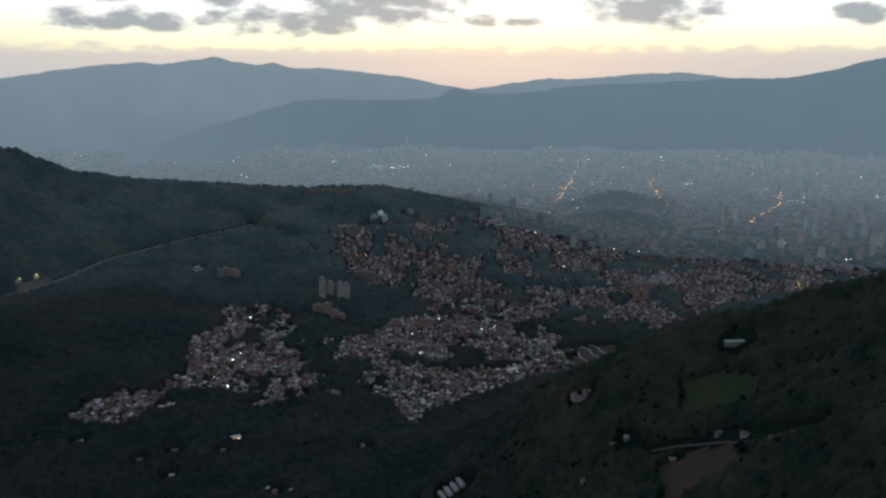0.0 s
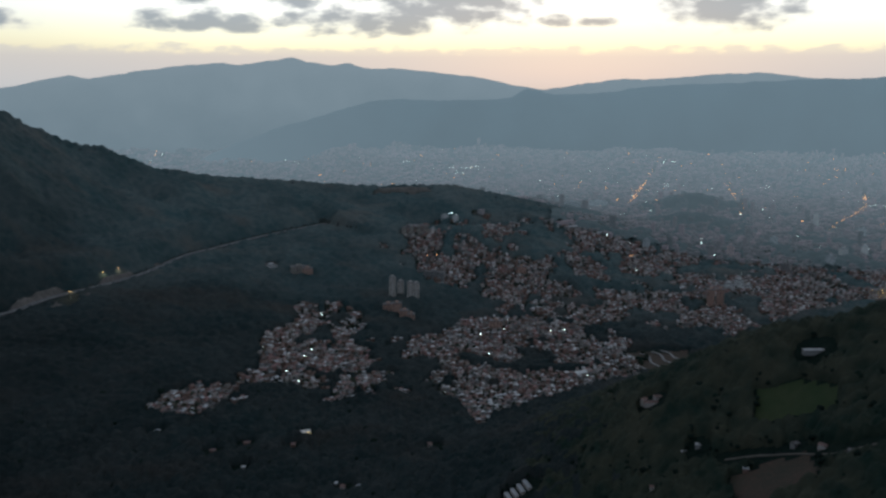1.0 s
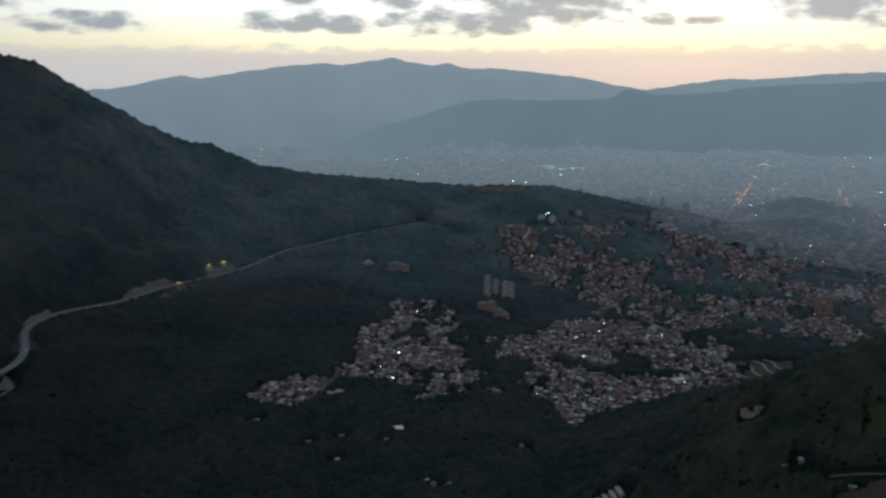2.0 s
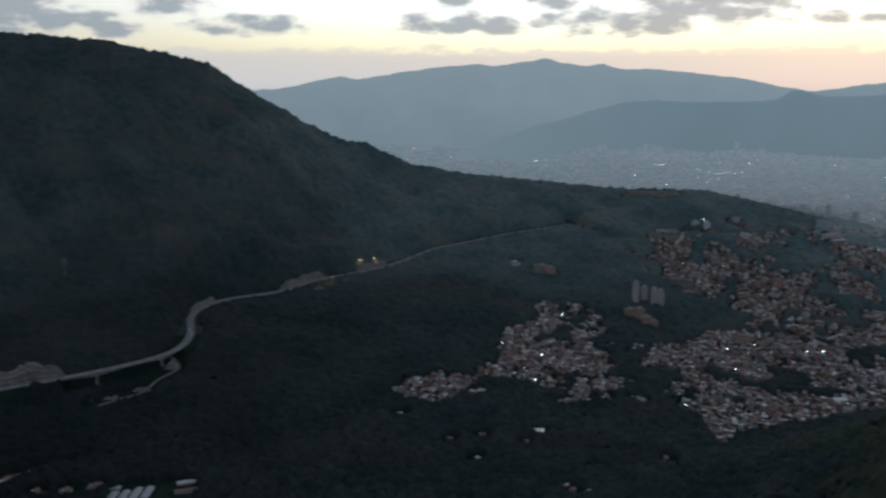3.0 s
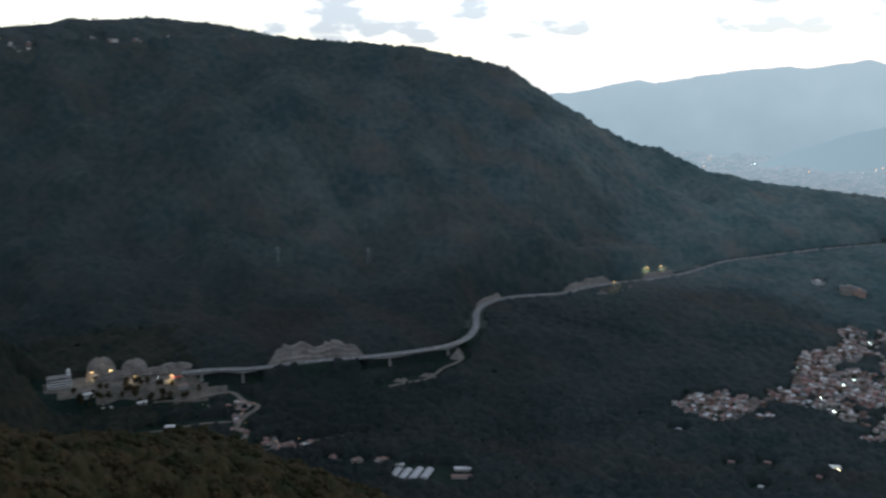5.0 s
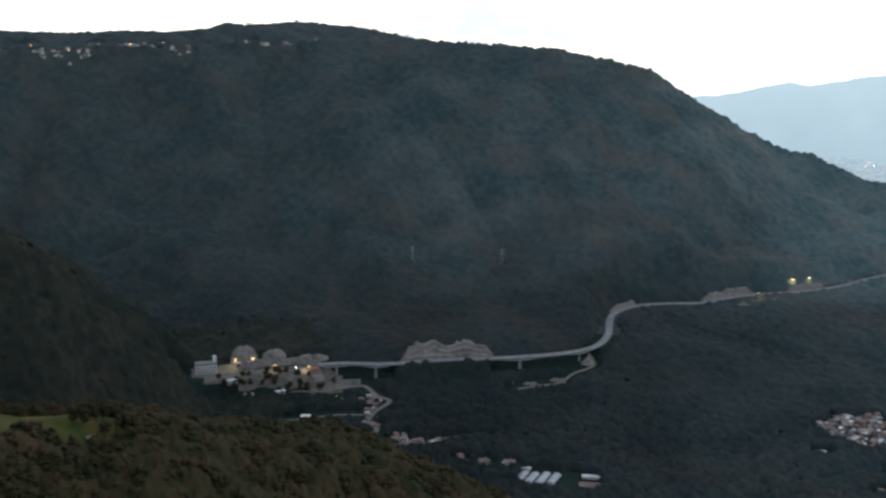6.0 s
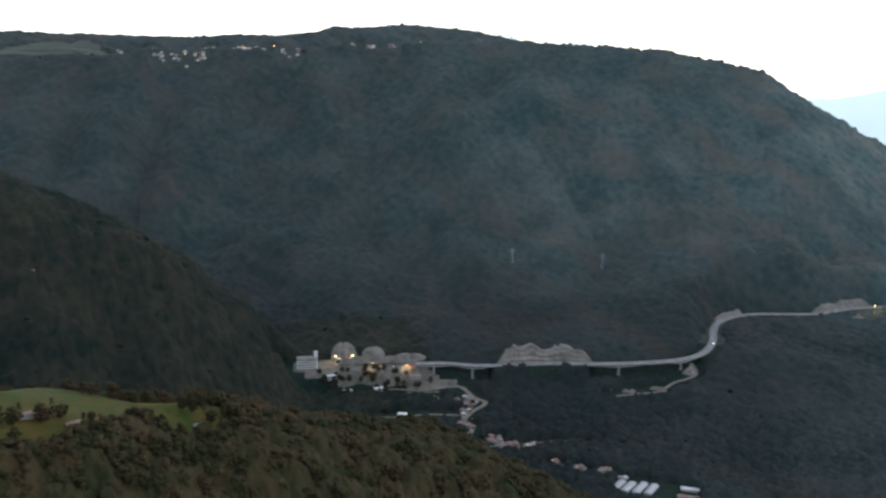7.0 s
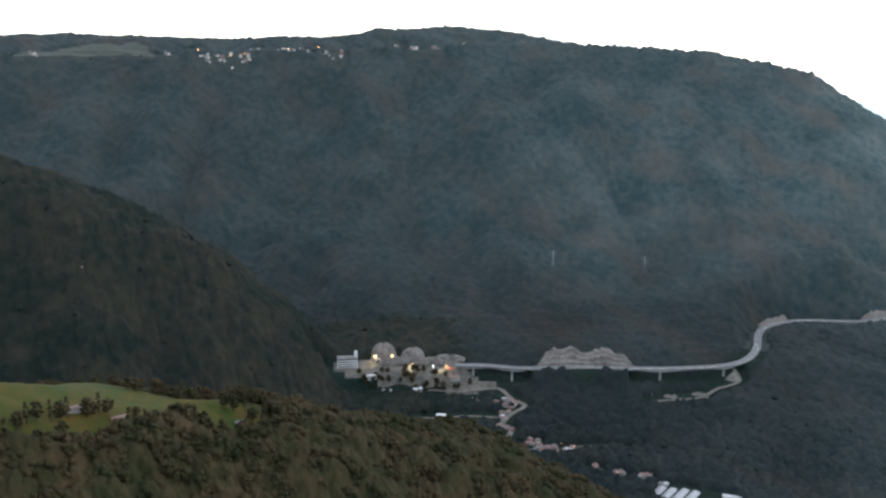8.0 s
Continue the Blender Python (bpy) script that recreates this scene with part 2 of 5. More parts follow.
# two paler, bluer steps of the woods colour, with distance haze painted in
M_SLOPE = material("hazed_slope_crown", (0.018, 0.031, 0.035), (0.046, 0.053, 0.050), 0.0055, 0.9, fine=0.05, vary=0.1, island=True, leaf=0.2, spec=0.2)
M_FOOT = material("half_hazed_foot_crown", (0.011, 0.022, 0.021), (0.033, 0.041, 0.035), 0.008, 0.9, fine=0.06, vary=0.15, island=True, leaf=0.25, spec=0.15)
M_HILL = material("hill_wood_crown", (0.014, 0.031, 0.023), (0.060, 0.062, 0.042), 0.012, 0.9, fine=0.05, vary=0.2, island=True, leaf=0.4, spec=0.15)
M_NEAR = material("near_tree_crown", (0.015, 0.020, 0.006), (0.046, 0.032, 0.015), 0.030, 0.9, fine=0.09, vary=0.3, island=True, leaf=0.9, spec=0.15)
M_FAR_A = distance("far_range_haze", (0.140, 0.177, 0.199), (0.190, 0.228, 0.250), 40, 520)
M_FAR_B = distance("near_range_haze", (0.112, 0.146, 0.166), (0.128, 0.172, 0.198), 20, 480, (-1500, -450, (0.142, 0.182, 0.206)))
M_BRICK = material("clay_brick_wall", (0.20, 0.122, 0.096), (0.24, 0.17, 0.14), 0.05, 0.85, fine=1.0, vary=0.4, island=True)
M_RENDER = material("painted_render", (0.52, 0.48, 0.44), (0.30, 0.27, 0.25), 0.05, 0.8, fine=1.0, vary=0.35, island=True)
M_CONCRETE = material("raw_concrete", (0.25, 0.245, 0.24), (0.17, 0.168, 0.165), 0.08, 0.8, fine=0.7, vary=0.2, island=True)
M_TILE = material("clay_tile_roof", (0.20, 0.124, 0.098), (0.125, 0.094, 0.082), 0.08, 0.75, fine=1.2, vary=0.6, island=True)
M_ZINC = material("zinc_sheet_roof", (0.50, 0.51, 0.52), (0.28, 0.27, 0.26), 0.06, 0.5, metal=0.4, fine=0.6, vary=0.45, island=True)
M_SLAB = material("flat_roof_slab", (0.19, 0.18, 0.175), (0.11, 0.105, 0.10), 0.1, 0.8, fine=0.8, vary=0.4, island=True)

# ---------------------------------------------------------------- the lie of the land
# crests of the hills: x, y, height; then how steeply the sides fall and how round the crest is
CRESTS = {
    "escarpment": ([(-2247, -300, 518), (-2247, 112, 533), (-2227, 322, 540), (-2176, 571, 542), (-2070, 882, 549), (-1889, 1222, 565), (-1747, 1418, 570),
                    (-1502, 1676, 546), (-1412, 1752, 518), (-1326, 1818, 492)], 0.30, 60, 520, 0.74),
    "nose": ([(-1326, 1818, 489), (-1286, 1858, 450), (-1244, 1911, 414), (-1141, 1997, 339), (-1097, 2033, 309), (-1030, 2090, 285),
              (-959, 2146, 245), (-887, 2209, 206)], 0.30, 25, 420, 0.74),
    "tail": ([(-887, 2209, 211), (-777, 2271, 190), (-632, 2336, 176), (-526, 2372, 162), (-403, 2406, 153), (-325, 2418, 157), (-201, 2432, 153),
              (-92, 2438, 132), (-16, 2440, 112), (134, 2436, 80), (240, 2440, 30)], 0.22, 30),
    "plateau": ([(-2900, -200, 585), (-2696, 138, 586), (-2672, 389, 601), (-2643, 551, 597), (-2576, 810, 595), (-2497, 1028, 604)], 0.9, 60, 400, 0.13),
    "back_hill": ([(-2815, 1038, 609), (-2713, 1280, 639), (-2645, 1416, 656), (-2560, 1565, 668), (-2444, 1739, 653), (-2330, 1890, 615)], 0.8, 60, 300, 0.28),
    "left_spur": ([(-1349, -200, 470), (-1349, 56, 374), (-1310, 162, 337), (-1273, 266, 286), (-1247, 329, 242), (-1218, 393, 180), (-1196, 440, 118), (-1176, 480, 62)], 1.15, 20, 60, 0.60),
    "near_spur": ([(-500, -200, 345), (-500, 5, 307), (-507, 27, 302), (-514, 44, 297), (-517, 62, 289), (-519, 76, 281), (-525, 100, 272), (-529, 123, 267), (-530, 148, 261),
                   (-532, 170, 249), (-537, 205, 232), (-541, 260, 216), (-536, 313, 199), (-515, 364, 168), (-490, 400, 144), (-480, 450, 104), (-475, 520, 45), (-475, 570, 5)],
                  0.80, 30, 75, 0.40),
    "right_hill": ([(600, 700, 330), (496, 810, 287), (443, 841, 258), (412, 856, 247), (384, 869, 233), (355, 881, 220), (324, 893, 208), (286, 906, 197),
                    (259, 914, 180), (230, 922, 156), (195, 930, 108), (170, 940, 50)], 0.62, 12),
    "road_spur": ([(-780, 1560, 74), (-730, 1430, 66), (-660, 1320, 40), (-600, 1240, 12)], 0.22, 20),
    "bend_spur": ([(-980, 1260, 64), (-900, 1130, 48), (-800, 1010, 18)], 0.45, 12),
    "city_hill": ([(470, 2950, 26), (600, 2945, 46), (730, 2930, 28)], 0.22, 40),
    "city_hill_low": ([(430, 2670, 12), (530, 2650, 27), (640, 2640, 14)], 0.20, 40),
}
_t = np.random.RandomState(7).rand(256, 256)


def wave(x, y, size, seed=0):
    """Smooth value noise from 0 to 1 with features of that size."""
    u, v = np.asarray(x) / size + 13.7 * seed + 500, np.asarray(y) / size + 7.1 * seed + 500
    i, j = np.floor(u).astype(int), np.floor(v).astype(int)
    f, g = u - i, v - j
    f, g = f * f * (3 - 2 * f), g * g * (3 - 2 * g)
    a, b = _t[i % 256, j % 256], _t[(i + 1) % 256, j % 256]
    c, d = _t[i % 256, (j + 1) % 256], _t[(i + 1) % 256, (j + 1) % 256]
    return (a * (1 - f) + b * f) * (1 - g) + (c * (1 - f) + d * f) * g


def to_line(x, y, pts):
    """Distance to a polyline of (x, y, z) and the height of its nearest point."""
    best, hz, at = np.full(np.shape(x), 1e9), np.zeros(np.shape(x)), np.zeros(np.shape(x))
    for k in range(len(pts) - 1):
        (ax, ay, az), (bx, by, bz) = pts[k], pts[k + 1]
        dx, dy = bx - ax, by - ay
        s = np.clip(((x - ax) * dx + (y - ay) * dy) / (dx * dx + dy * dy), 0, 1)
        d = np.hypot(x - ax - s * dx, y - ay - s * dy)
        near = d < best
        best, hz, at = np.where(near, d, best), np.where(near, az + s * (bz - az), hz), np.where(near, k + s, at)
    return best, hz, at


def crest_height(x, y, pts, slope, round_, shelf=0.0, easy=0.0):
    """Height given by a crest: its sides fall by slope, after a gentler shelf of that width."""
    top = np.full(np.shape(x), -1e4)
    for k in range(len(pts) - 1):
        (ax, ay, az), (bx, by, bz) = pts[k], pts[k + 1]
        dx, dy = bx - ax, by - ay
        s = np.clip(((x - ax) * dx + (y - ay) * dy) / (dx * dx + dy * dy), 0, 1)
        d = np.hypot(x - ax - s * dx, y - ay - s * dy)
        fall = np.where(d < shelf, easy * d, easy * shelf + slope * (d - shelf)) if shelf else slope * (np.sqrt(d * d + round_ * round_) - round_)
        top = np.maximum(top, az + s * (bz - az) - fall)
    return top


# the new road: x, y, height
ROAD = [(-1150, 490, 50), (-1120, 536, 50), (-1069, 624, 51), (-1030, 689, 52), (-981, 737, 53), (-936, 817, 54), (-895, 869, 55), (-852, 940, 56), (-832, 1002, 56), (-835, 1049, 57),
        (-863, 1104, 58), (-908, 1163, 59), (-930, 1207, 60), (-934, 1256, 61), (-919, 1303, 62), (-861, 1377, 64), (-837, 1457, 68), (-775, 1555, 72),
        (-736, 1646, 76), (-714, 1791, 80), (-665, 1866, 85), (-587, 1980, 93), (-529, 2047, 97), (-472, 2122, 100)]


def smooth_line(pts, n=8):
    out = []
    for k in range(len(pts) - 1):
        p = [Vector(pts[min(max(k + o, 0), len(pts) - 1)]) for o in (-1, 0, 1, 2)]
        for s in range(n):
            u = s / n
            out.append(0.5 * (2 * p[1] + (p[2] - p[0]) * u + (2 * p[0] - 5 * p[1] + 4 * p[2] - p[3]) * u * u + (3 * p[1] - p[0] - 3 * p[2] + p[3]) * u ** 3))
    return [tuple(v) for v in out] + [tuple(Vector(pts[-1]))]


ROAD_LINE = smooth_line(ROAD)
SPANS = [(2.6, 4.1), (5.9, 8.6), (13.2, 15.0)]     # stretches of the road carried on viaducts


PADS = [(-1135, 540, 30, 48.5), (-1100, 590, 28, 48.5), (-1070, 645, 22, 48.5), (-645, 712, 30, 2.0)]      # x, y, radius, height


def raw_land(x, y):
    x, y = np.asarray(x, float), np.asarray(y, float)
    parts = [crest_height(x, y, *c) for c in CRESTS.values()]
    parts.append(-3 + 6 * wave(x, y, 260, 3) + 0 * x)
    parts.append(140 - 0.20 * np.hypot(x, y + 250))          # the shoulder below the eye
    parts.append(np.where(y > 0, np.clip((np.hypot(x, y) - 3850) * 0.17, -30, 115), -30.0))   # the far side of the valley floor rises
    top = np.max(parts, axis=0)
    k = 9.0
    h = top + k * np.log(sum(np.exp((p - top) / k) for p in parts))
    up = np.clip((h - 15) / 120, 0, 1)
    crest = np.clip((top - np.sort(parts, axis=0)[-2]) / 50, 0, 1)
    r = np.hypot(x, y)
    away = np.ones_like(h)
    for name in ("near_spur", "escarpment", "nose", "tail", "left_spur", "right_hill", "back_hill", "plateau"):
        d, _, _ = to_line(x, y, CRESTS[name][0])
        away = np.minimum(away, np.clip((d - 25) / 190, 0, 1))
    gully = np.abs(wave(x, y, 230, 1) - 0.5) * 2
    s, d = 0.475 * x + 0.88 * y, 0.88 * x - 0.475 * y
    ribs = np.abs(wave(s, d * 0.2, 150, 15) - 0.5) * 2 + 0.45 * wave(s, d * 0.3, 60, 16)      # spurs that run down the escarpment
    calm = 0.15 + 0.85 * np.clip((to_line(x, y, ROAD)[0] - 20) / 200, 0, 1)
    h = h + up * away * calm * (40 * (gully - 0.5) + np.where(x < -500, 52, 0) * (ribs - 0.6) + 20 * (wave(x, y, 95, 2) - 0.5)) + (1 + 3 * up) * (wave(x, y, 37, 4) - 0.5)
    for a, b, u, v, top in ((600, 2940, 170, 75, 26), (535, 2650, 150, 65, 22)):      # wooded knolls in the city
        h = h + top * np.exp(-((x - a) / u) ** 2 - ((y - b) / v) ** 2)
    return h


def land(x, y):
    """Height of the ground."""
    x, y = np.asarray(x, float), np.asarray(y, float)
    h = raw_land(x, y)
    d, z, at = to_line(x, y, ROAD)
    below = np.zeros(np.shape(x), bool)      # the valley side of the road
    for k in range(len(ROAD) - 1):
        (ax, ay, _), (bx, by, _) = ROAD[k], ROAD[k + 1]
        below |= (np.floor(np.minimum(at, len(ROAD) - 1.001)) == k) & ((bx - ax) * (y - ay) - (by - ay) * (x - ax) < 0)
    cap = z - 1 - 0.07 * np.minimum(d, 190) + 0.6 * np.maximum(d - 190, 0)
    below &= (at > 0.6) & (at < len(ROAD) - 1.01) & (d < 420)
    h = np.where(below, np.minimum(h, cap), h)
    up = np.maximum(d - 13, 0)
    h = np.where((at > 0.6) & (at < len(ROAD) - 1.01), np.minimum(h, z + 0.55 * up + 0.006 * up * up), h)      # the cut bank above the road
    span = np.zeros(np.shape(x), bool)
    for a, b in SPANS:
        span |= (at > a) & (at < b)
    bed = np.where(span, np.minimum(h, z - 6), z - 0.5)
    w = np.exp(-(np.maximum(d - 11, 0) / 14) ** 2)
    h = h * (1 - w) + bed * w
    for px, py, pr, pz in PADS:      # levelled ground
        w = np.exp(-(np.maximum(np.hypot(x - px, y - py) - pr, 0) / 16) ** 2)
        h = h * (1 - w) + pz * w
    return h


def inside(x, y, poly):
    x, y = np.asarray(x, float), np.asarray(y, float)
    res = np.zeros(np.shape(x), bool)
    for k in range(len(poly)):
        (ax, ay), (bx, by) = poly[k - 1], poly[k]
        res ^= ((ay > y) != (by > y)) & (x < (bx - ax) * (y - ay) / (by - ay + 1e-9) + ax)
    return res


TOWN = [(-290, 1940), (-250, 2050), (-200, 2200), (-65, 2265), (70, 2250), (150, 2400), (300, 2520), (-700, 2700),
        (-2350, 3500), (-2600, 4200), (0, 4900), (2600, 4200), (2300, 2300), (900, 1780), (618, 1690), (420, 1562), (100, 1900)]
QUARTERS = [  # how closely built, outline
    (0.49, [(-567, 1130), (-479, 1187), (-405, 1284), (-372, 1229), (-388, 1131), (-398, 1050), (-444, 1054), (-508, 1100)]),
    (0.61, [(-403, 1341), (-414, 1433), (-419, 1594), (-344, 1622), (-273, 1583), (-276, 1478), (-201, 1309), (-198, 1198), (-239, 1131), (-285, 1162), (-343, 1229), (-395, 1260)]),
    (0.62, [(-191, 1233), (-123, 1238), (-126, 1368), (-79, 1372), (-22, 1344), (97, 1328), (172, 1432), (255, 1462), (200, 1345), (82, 1239), (-19, 1148), (-72, 1096), (-85, 1181)]),
    (0.58, [(-242, 1482), (-149, 1523), (-91, 1595), (135, 1715), (210, 1497), (109, 1372), (-81, 1402), (-169, 1339)]),
    (0.55, [(-327, 1928), (-199, 2083), (-84, 1974), (-55, 1875), (-150, 1802), (-254, 1857)]),
    (0.54, [(-119, 1896), (-31, 1960), (163, 2104), (400, 2150), (1100, 2150), (1074, 2043), (757, 1821), (591, 1726), (380, 1525), (230, 1567), (88, 1710), (-27, 1636), (-99, 1751)]),
]
WOODS = [(-324, 1571, 30, 34), (22, 2052, 90, 70), (-100, 1765, 60, 40), (187, 1567, 60, 30), (-214, 1396, 24, 40), (88, 1497, 34, 24), (137, 1749, 60, 30), (273, 1878, 70, 34),
         (300, 1900, 120, 50), (470, 1800, 60, 60), (60, 2150, 90, 60), (600, 2940, 190, 80), (535, 2650, 170, 70), (-110, 1180, 40, 55), (560, 2050, 70, 30), (230, 2300, 90, 40),
         (900, 2500, 120, 50), (-20, 2750, 200, 60), (-280, 1720, 60, 60), (-160, 1740, 50, 40)]
MEADOWS = [[(-620, -60), (-440, -60), (-446, 20), (-453, 55), (-467, 76), (-474, 86), (-482, 97), (-496, 122), (-504, 186), (-565, 190), (-590, 90)], [(238, 848), (270, 840), (310, 802), (297, 774), (262, 798), (241, 818)], [(-2227, 201), (-2524, 352), (-2556, 487), (-2417, 548), (-2187, 513), (-2197, 417)]]
YARD = [(-1160, 505), (-1122, 498), (-1092, 526), (-1066, 567), (-1036, 608), (-1014, 640), (-988, 688), (-1000, 702), (-1034, 672), (-1075, 690), (-1110, 640), (-1145, 580)]
SOILS = [[(190, 690), (262, 690), (262, 745), (205, 750)], [(180, 1345), (290, 1345), (305, 1450), (195, 1440)], [(-390, 2360), (-235, 2372), (-245, 2440), (-375, 2430)]]


def is_town(x, y):
    """Built-up ground: ragged quarters broken by wooded gullies, and the city floor beyond."""
    x, y = np.asarray(x, float), np.asarray(y, float)
    u, v = x + 46 * (wave(x, y, 70, 5) - 0.5) + 20 * (wave(x, y, 24, 41) - 0.5), y + 60 * (wave(x, y, 80, 6) - 0.5) + 26 * (wave(x, y, 28, 42) - 0.5)
    r = np.hypot(x, y)
    clump = 0.46 * wave(x, y * 0.6, 62, 9) + 0.32 * wave(x, y * 0.6, 23, 10) + 0.22 * wave(x, y, 12, 43)
    t = np.zeros(np.shape(x), bool)
    for close, poly in QUARTERS:
        t |= inside(u, v, poly) & (clump < close)
    t |= inside(u, v, TOWN) & (r > 1960) & (clump < np.clip(0.51 + (r - 2100) / 4000, 0.51, 0.72))
    for a, b, p, q in WOODS:
        if b > 2700 and a < 400:
            continue
        t &= ((x - a) / p) ** 2 + ((y - b) / q) ** 2 + (0.7 if b > 2600 else 2.6) * (wave(x, y, 45, 8) - 0.5) + 1.6 * (wave(x, y, 18, 13) - 0.5) > 0.75
    return t


def is_in(x, y, polys):
    t = np.zeros(np.shape(x), bool)
    for p in polys:
        t |= inside(x + 14 * (wave(x, y, 30, 11) - 0.5), y + 14 * (wave(x, y, 30, 12) - 0.5), p)
    return t


def mesh_from(name, verts, faces, mats, index=None, smooth=False):
    me = bpy.data.meshes.new(name)
    verts = np.asarray(verts, np.float32).reshape(-1, 3)
    if isinstance(faces, np.ndarray):
        n, k = faces.shape
        me.vertices.add(len(verts))
        me.vertices.foreach_set("co", verts.ravel())
        me.loops.add(n * k)
        me.loops.foreach_set("vertex_index", faces.astype(np.int32).ravel())
        me.polygons.add(n)
        me.polygons.foreach_set("loop_start", np.arange(0, n * k, k, dtype=np.int32))
        me.polygons.foreach_set("loop_total", np.full(n, k, np.int32))
    else:
        me.from_pydata(verts.tolist(), [], faces)
    for mt in mats:
        me.materials.append(mt)
    if index is not None:
        me.polygons.foreach_set("material_index", np.asarray(index, np.int32))
    me.polygons.foreach_set("use_smooth", np.full(len(me.polygons), smooth, bool))
    me.update(calc_edges=True)
    me.validate()
    return me


def build_ground():
    fine = np.arange(-31.0, 91.01, 0.25)
    coarse = np.concatenate([np.arange(-180.0, -31, 3.0), fine, np.arange(92.0, 180.0, 3.0)])
    r = [15.0]
    while r[-1] < 4960:
        q = r[-1]
        r.append(q + (q * 0.05 + 4 if q < 420 else q * 0.0085 if q < 2700 else q * 0.012))
    r = np.array([0.5, 6.0] + r)
    a = np.radians(coarse)
    R, A = np.meshgrid(r, a, indexing="ij")
    x, y = -R * np.sin(A), R * np.cos(A)
    z = land(x, y)
    n, m_ = R.shape
    i, j = np.meshgrid(np.arange(n - 1), np.arange(m_), indexing="ij")
    k = (j + 1) % m_
    faces = np.stack([i * m_ + j, i * m_ + k, (i + 1) * m_ + k, (i + 1) * m_ + j], -1).reshape(-1, 4)
    verts = np.concatenate([np.stack([x, y, z], -1).reshape(-1, 3)])
    c = verts[faces].mean(1)
    town, meadow, soil = is_town(c[:, 0], c[:, 1]), is_in(c[:, 0], c[:, 1], MEADOWS), is_in(c[:, 0], c[:, 1], SOILS)
    # ground past 1390 m that takes the colour with painted haze
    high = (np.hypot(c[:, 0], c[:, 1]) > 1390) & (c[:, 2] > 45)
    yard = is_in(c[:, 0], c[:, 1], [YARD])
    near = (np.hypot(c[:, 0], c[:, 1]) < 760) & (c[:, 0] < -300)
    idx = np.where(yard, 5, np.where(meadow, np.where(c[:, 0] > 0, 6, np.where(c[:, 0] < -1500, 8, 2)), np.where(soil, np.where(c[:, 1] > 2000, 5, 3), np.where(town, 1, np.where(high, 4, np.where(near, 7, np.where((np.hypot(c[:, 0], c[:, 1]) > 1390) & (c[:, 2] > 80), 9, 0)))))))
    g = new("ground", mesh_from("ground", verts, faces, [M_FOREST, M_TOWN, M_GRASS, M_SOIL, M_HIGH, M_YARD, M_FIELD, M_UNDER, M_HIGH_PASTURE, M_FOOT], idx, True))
    tagged(g, "wide dark wooded valley floor and mountain slopes with a town", "ground", kind="structure")


build_ground()


def build_backdrop(name, crest, mat, label, foot=560.0):
    """A far mountain range as one uneven slope from its crest down to the valley floor."""
    line = smooth_line(crest, 14)
    rows, cols = 26, len(line)
    P = np.array(line)
    s = np.linspace(0, 1, rows)[:, None]
    d = np.hypot(P[:, 0], P[:, 1])
    ux, uy = P[:, 0] / d, P[:, 1] / d
    D = d[None] - foot * s
    x, y = ux[None] * D, uy[None] * D
    z = P[None, :, 2] * (1 - s) ** 1.9 - 4 * s
    rough = np.sin(np.pi * np.clip(s * 1.02, 0, 1))
    z = z + rough * (60 * (wave(x, y, 210, 21) - 0.5) + 34 * (wave(x, y, 90, 22) - 0.5)) * (P[None, :, 2] / 450) + 12 * (wave(x, y, 75, 23) - 0.5) + 5 * (wave(x, y, 22, 24) - 0.5)
    verts = np.stack([x, y, z], -1).reshape(-1, 3)
    # the hidden far side falls away behind the crest
    bx, by = ux * (d + 60), uy * (d + 60)
    verts = np.concatenate([verts, np.stack([bx, by, np.full(cols, -20.0)], -1)])
    f = []
    for i in range(rows - 1):
        for j in range(cols - 1):
            f.append((i * cols + j, (i + 1) * cols + j, (i + 1) * cols + j + 1, i * cols + j + 1))
    b = rows * cols
    for j in range(cols - 1):
        f.append((j, j + 1, b + j + 1, b + j))
    g = new(name, mesh_from(name, verts, np.array(f), [mat], None, True))
    tagged(g, label, "mountain range", kind="structure")


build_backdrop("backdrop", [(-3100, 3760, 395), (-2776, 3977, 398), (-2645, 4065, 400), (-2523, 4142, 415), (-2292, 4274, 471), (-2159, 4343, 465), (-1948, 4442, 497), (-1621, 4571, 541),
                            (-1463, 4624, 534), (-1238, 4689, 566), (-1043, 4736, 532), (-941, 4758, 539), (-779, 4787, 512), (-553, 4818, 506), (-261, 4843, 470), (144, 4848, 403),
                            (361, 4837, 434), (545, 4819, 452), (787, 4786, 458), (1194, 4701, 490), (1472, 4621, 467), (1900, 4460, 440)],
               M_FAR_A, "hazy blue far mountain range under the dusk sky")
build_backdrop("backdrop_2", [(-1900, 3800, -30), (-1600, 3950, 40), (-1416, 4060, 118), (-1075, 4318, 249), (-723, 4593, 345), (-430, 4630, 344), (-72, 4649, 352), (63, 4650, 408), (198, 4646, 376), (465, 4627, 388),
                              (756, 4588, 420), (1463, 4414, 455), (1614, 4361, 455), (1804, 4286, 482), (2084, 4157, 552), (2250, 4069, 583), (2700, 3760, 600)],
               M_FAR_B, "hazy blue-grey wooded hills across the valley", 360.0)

# ---------------------------------------------------------------- mesh helpers


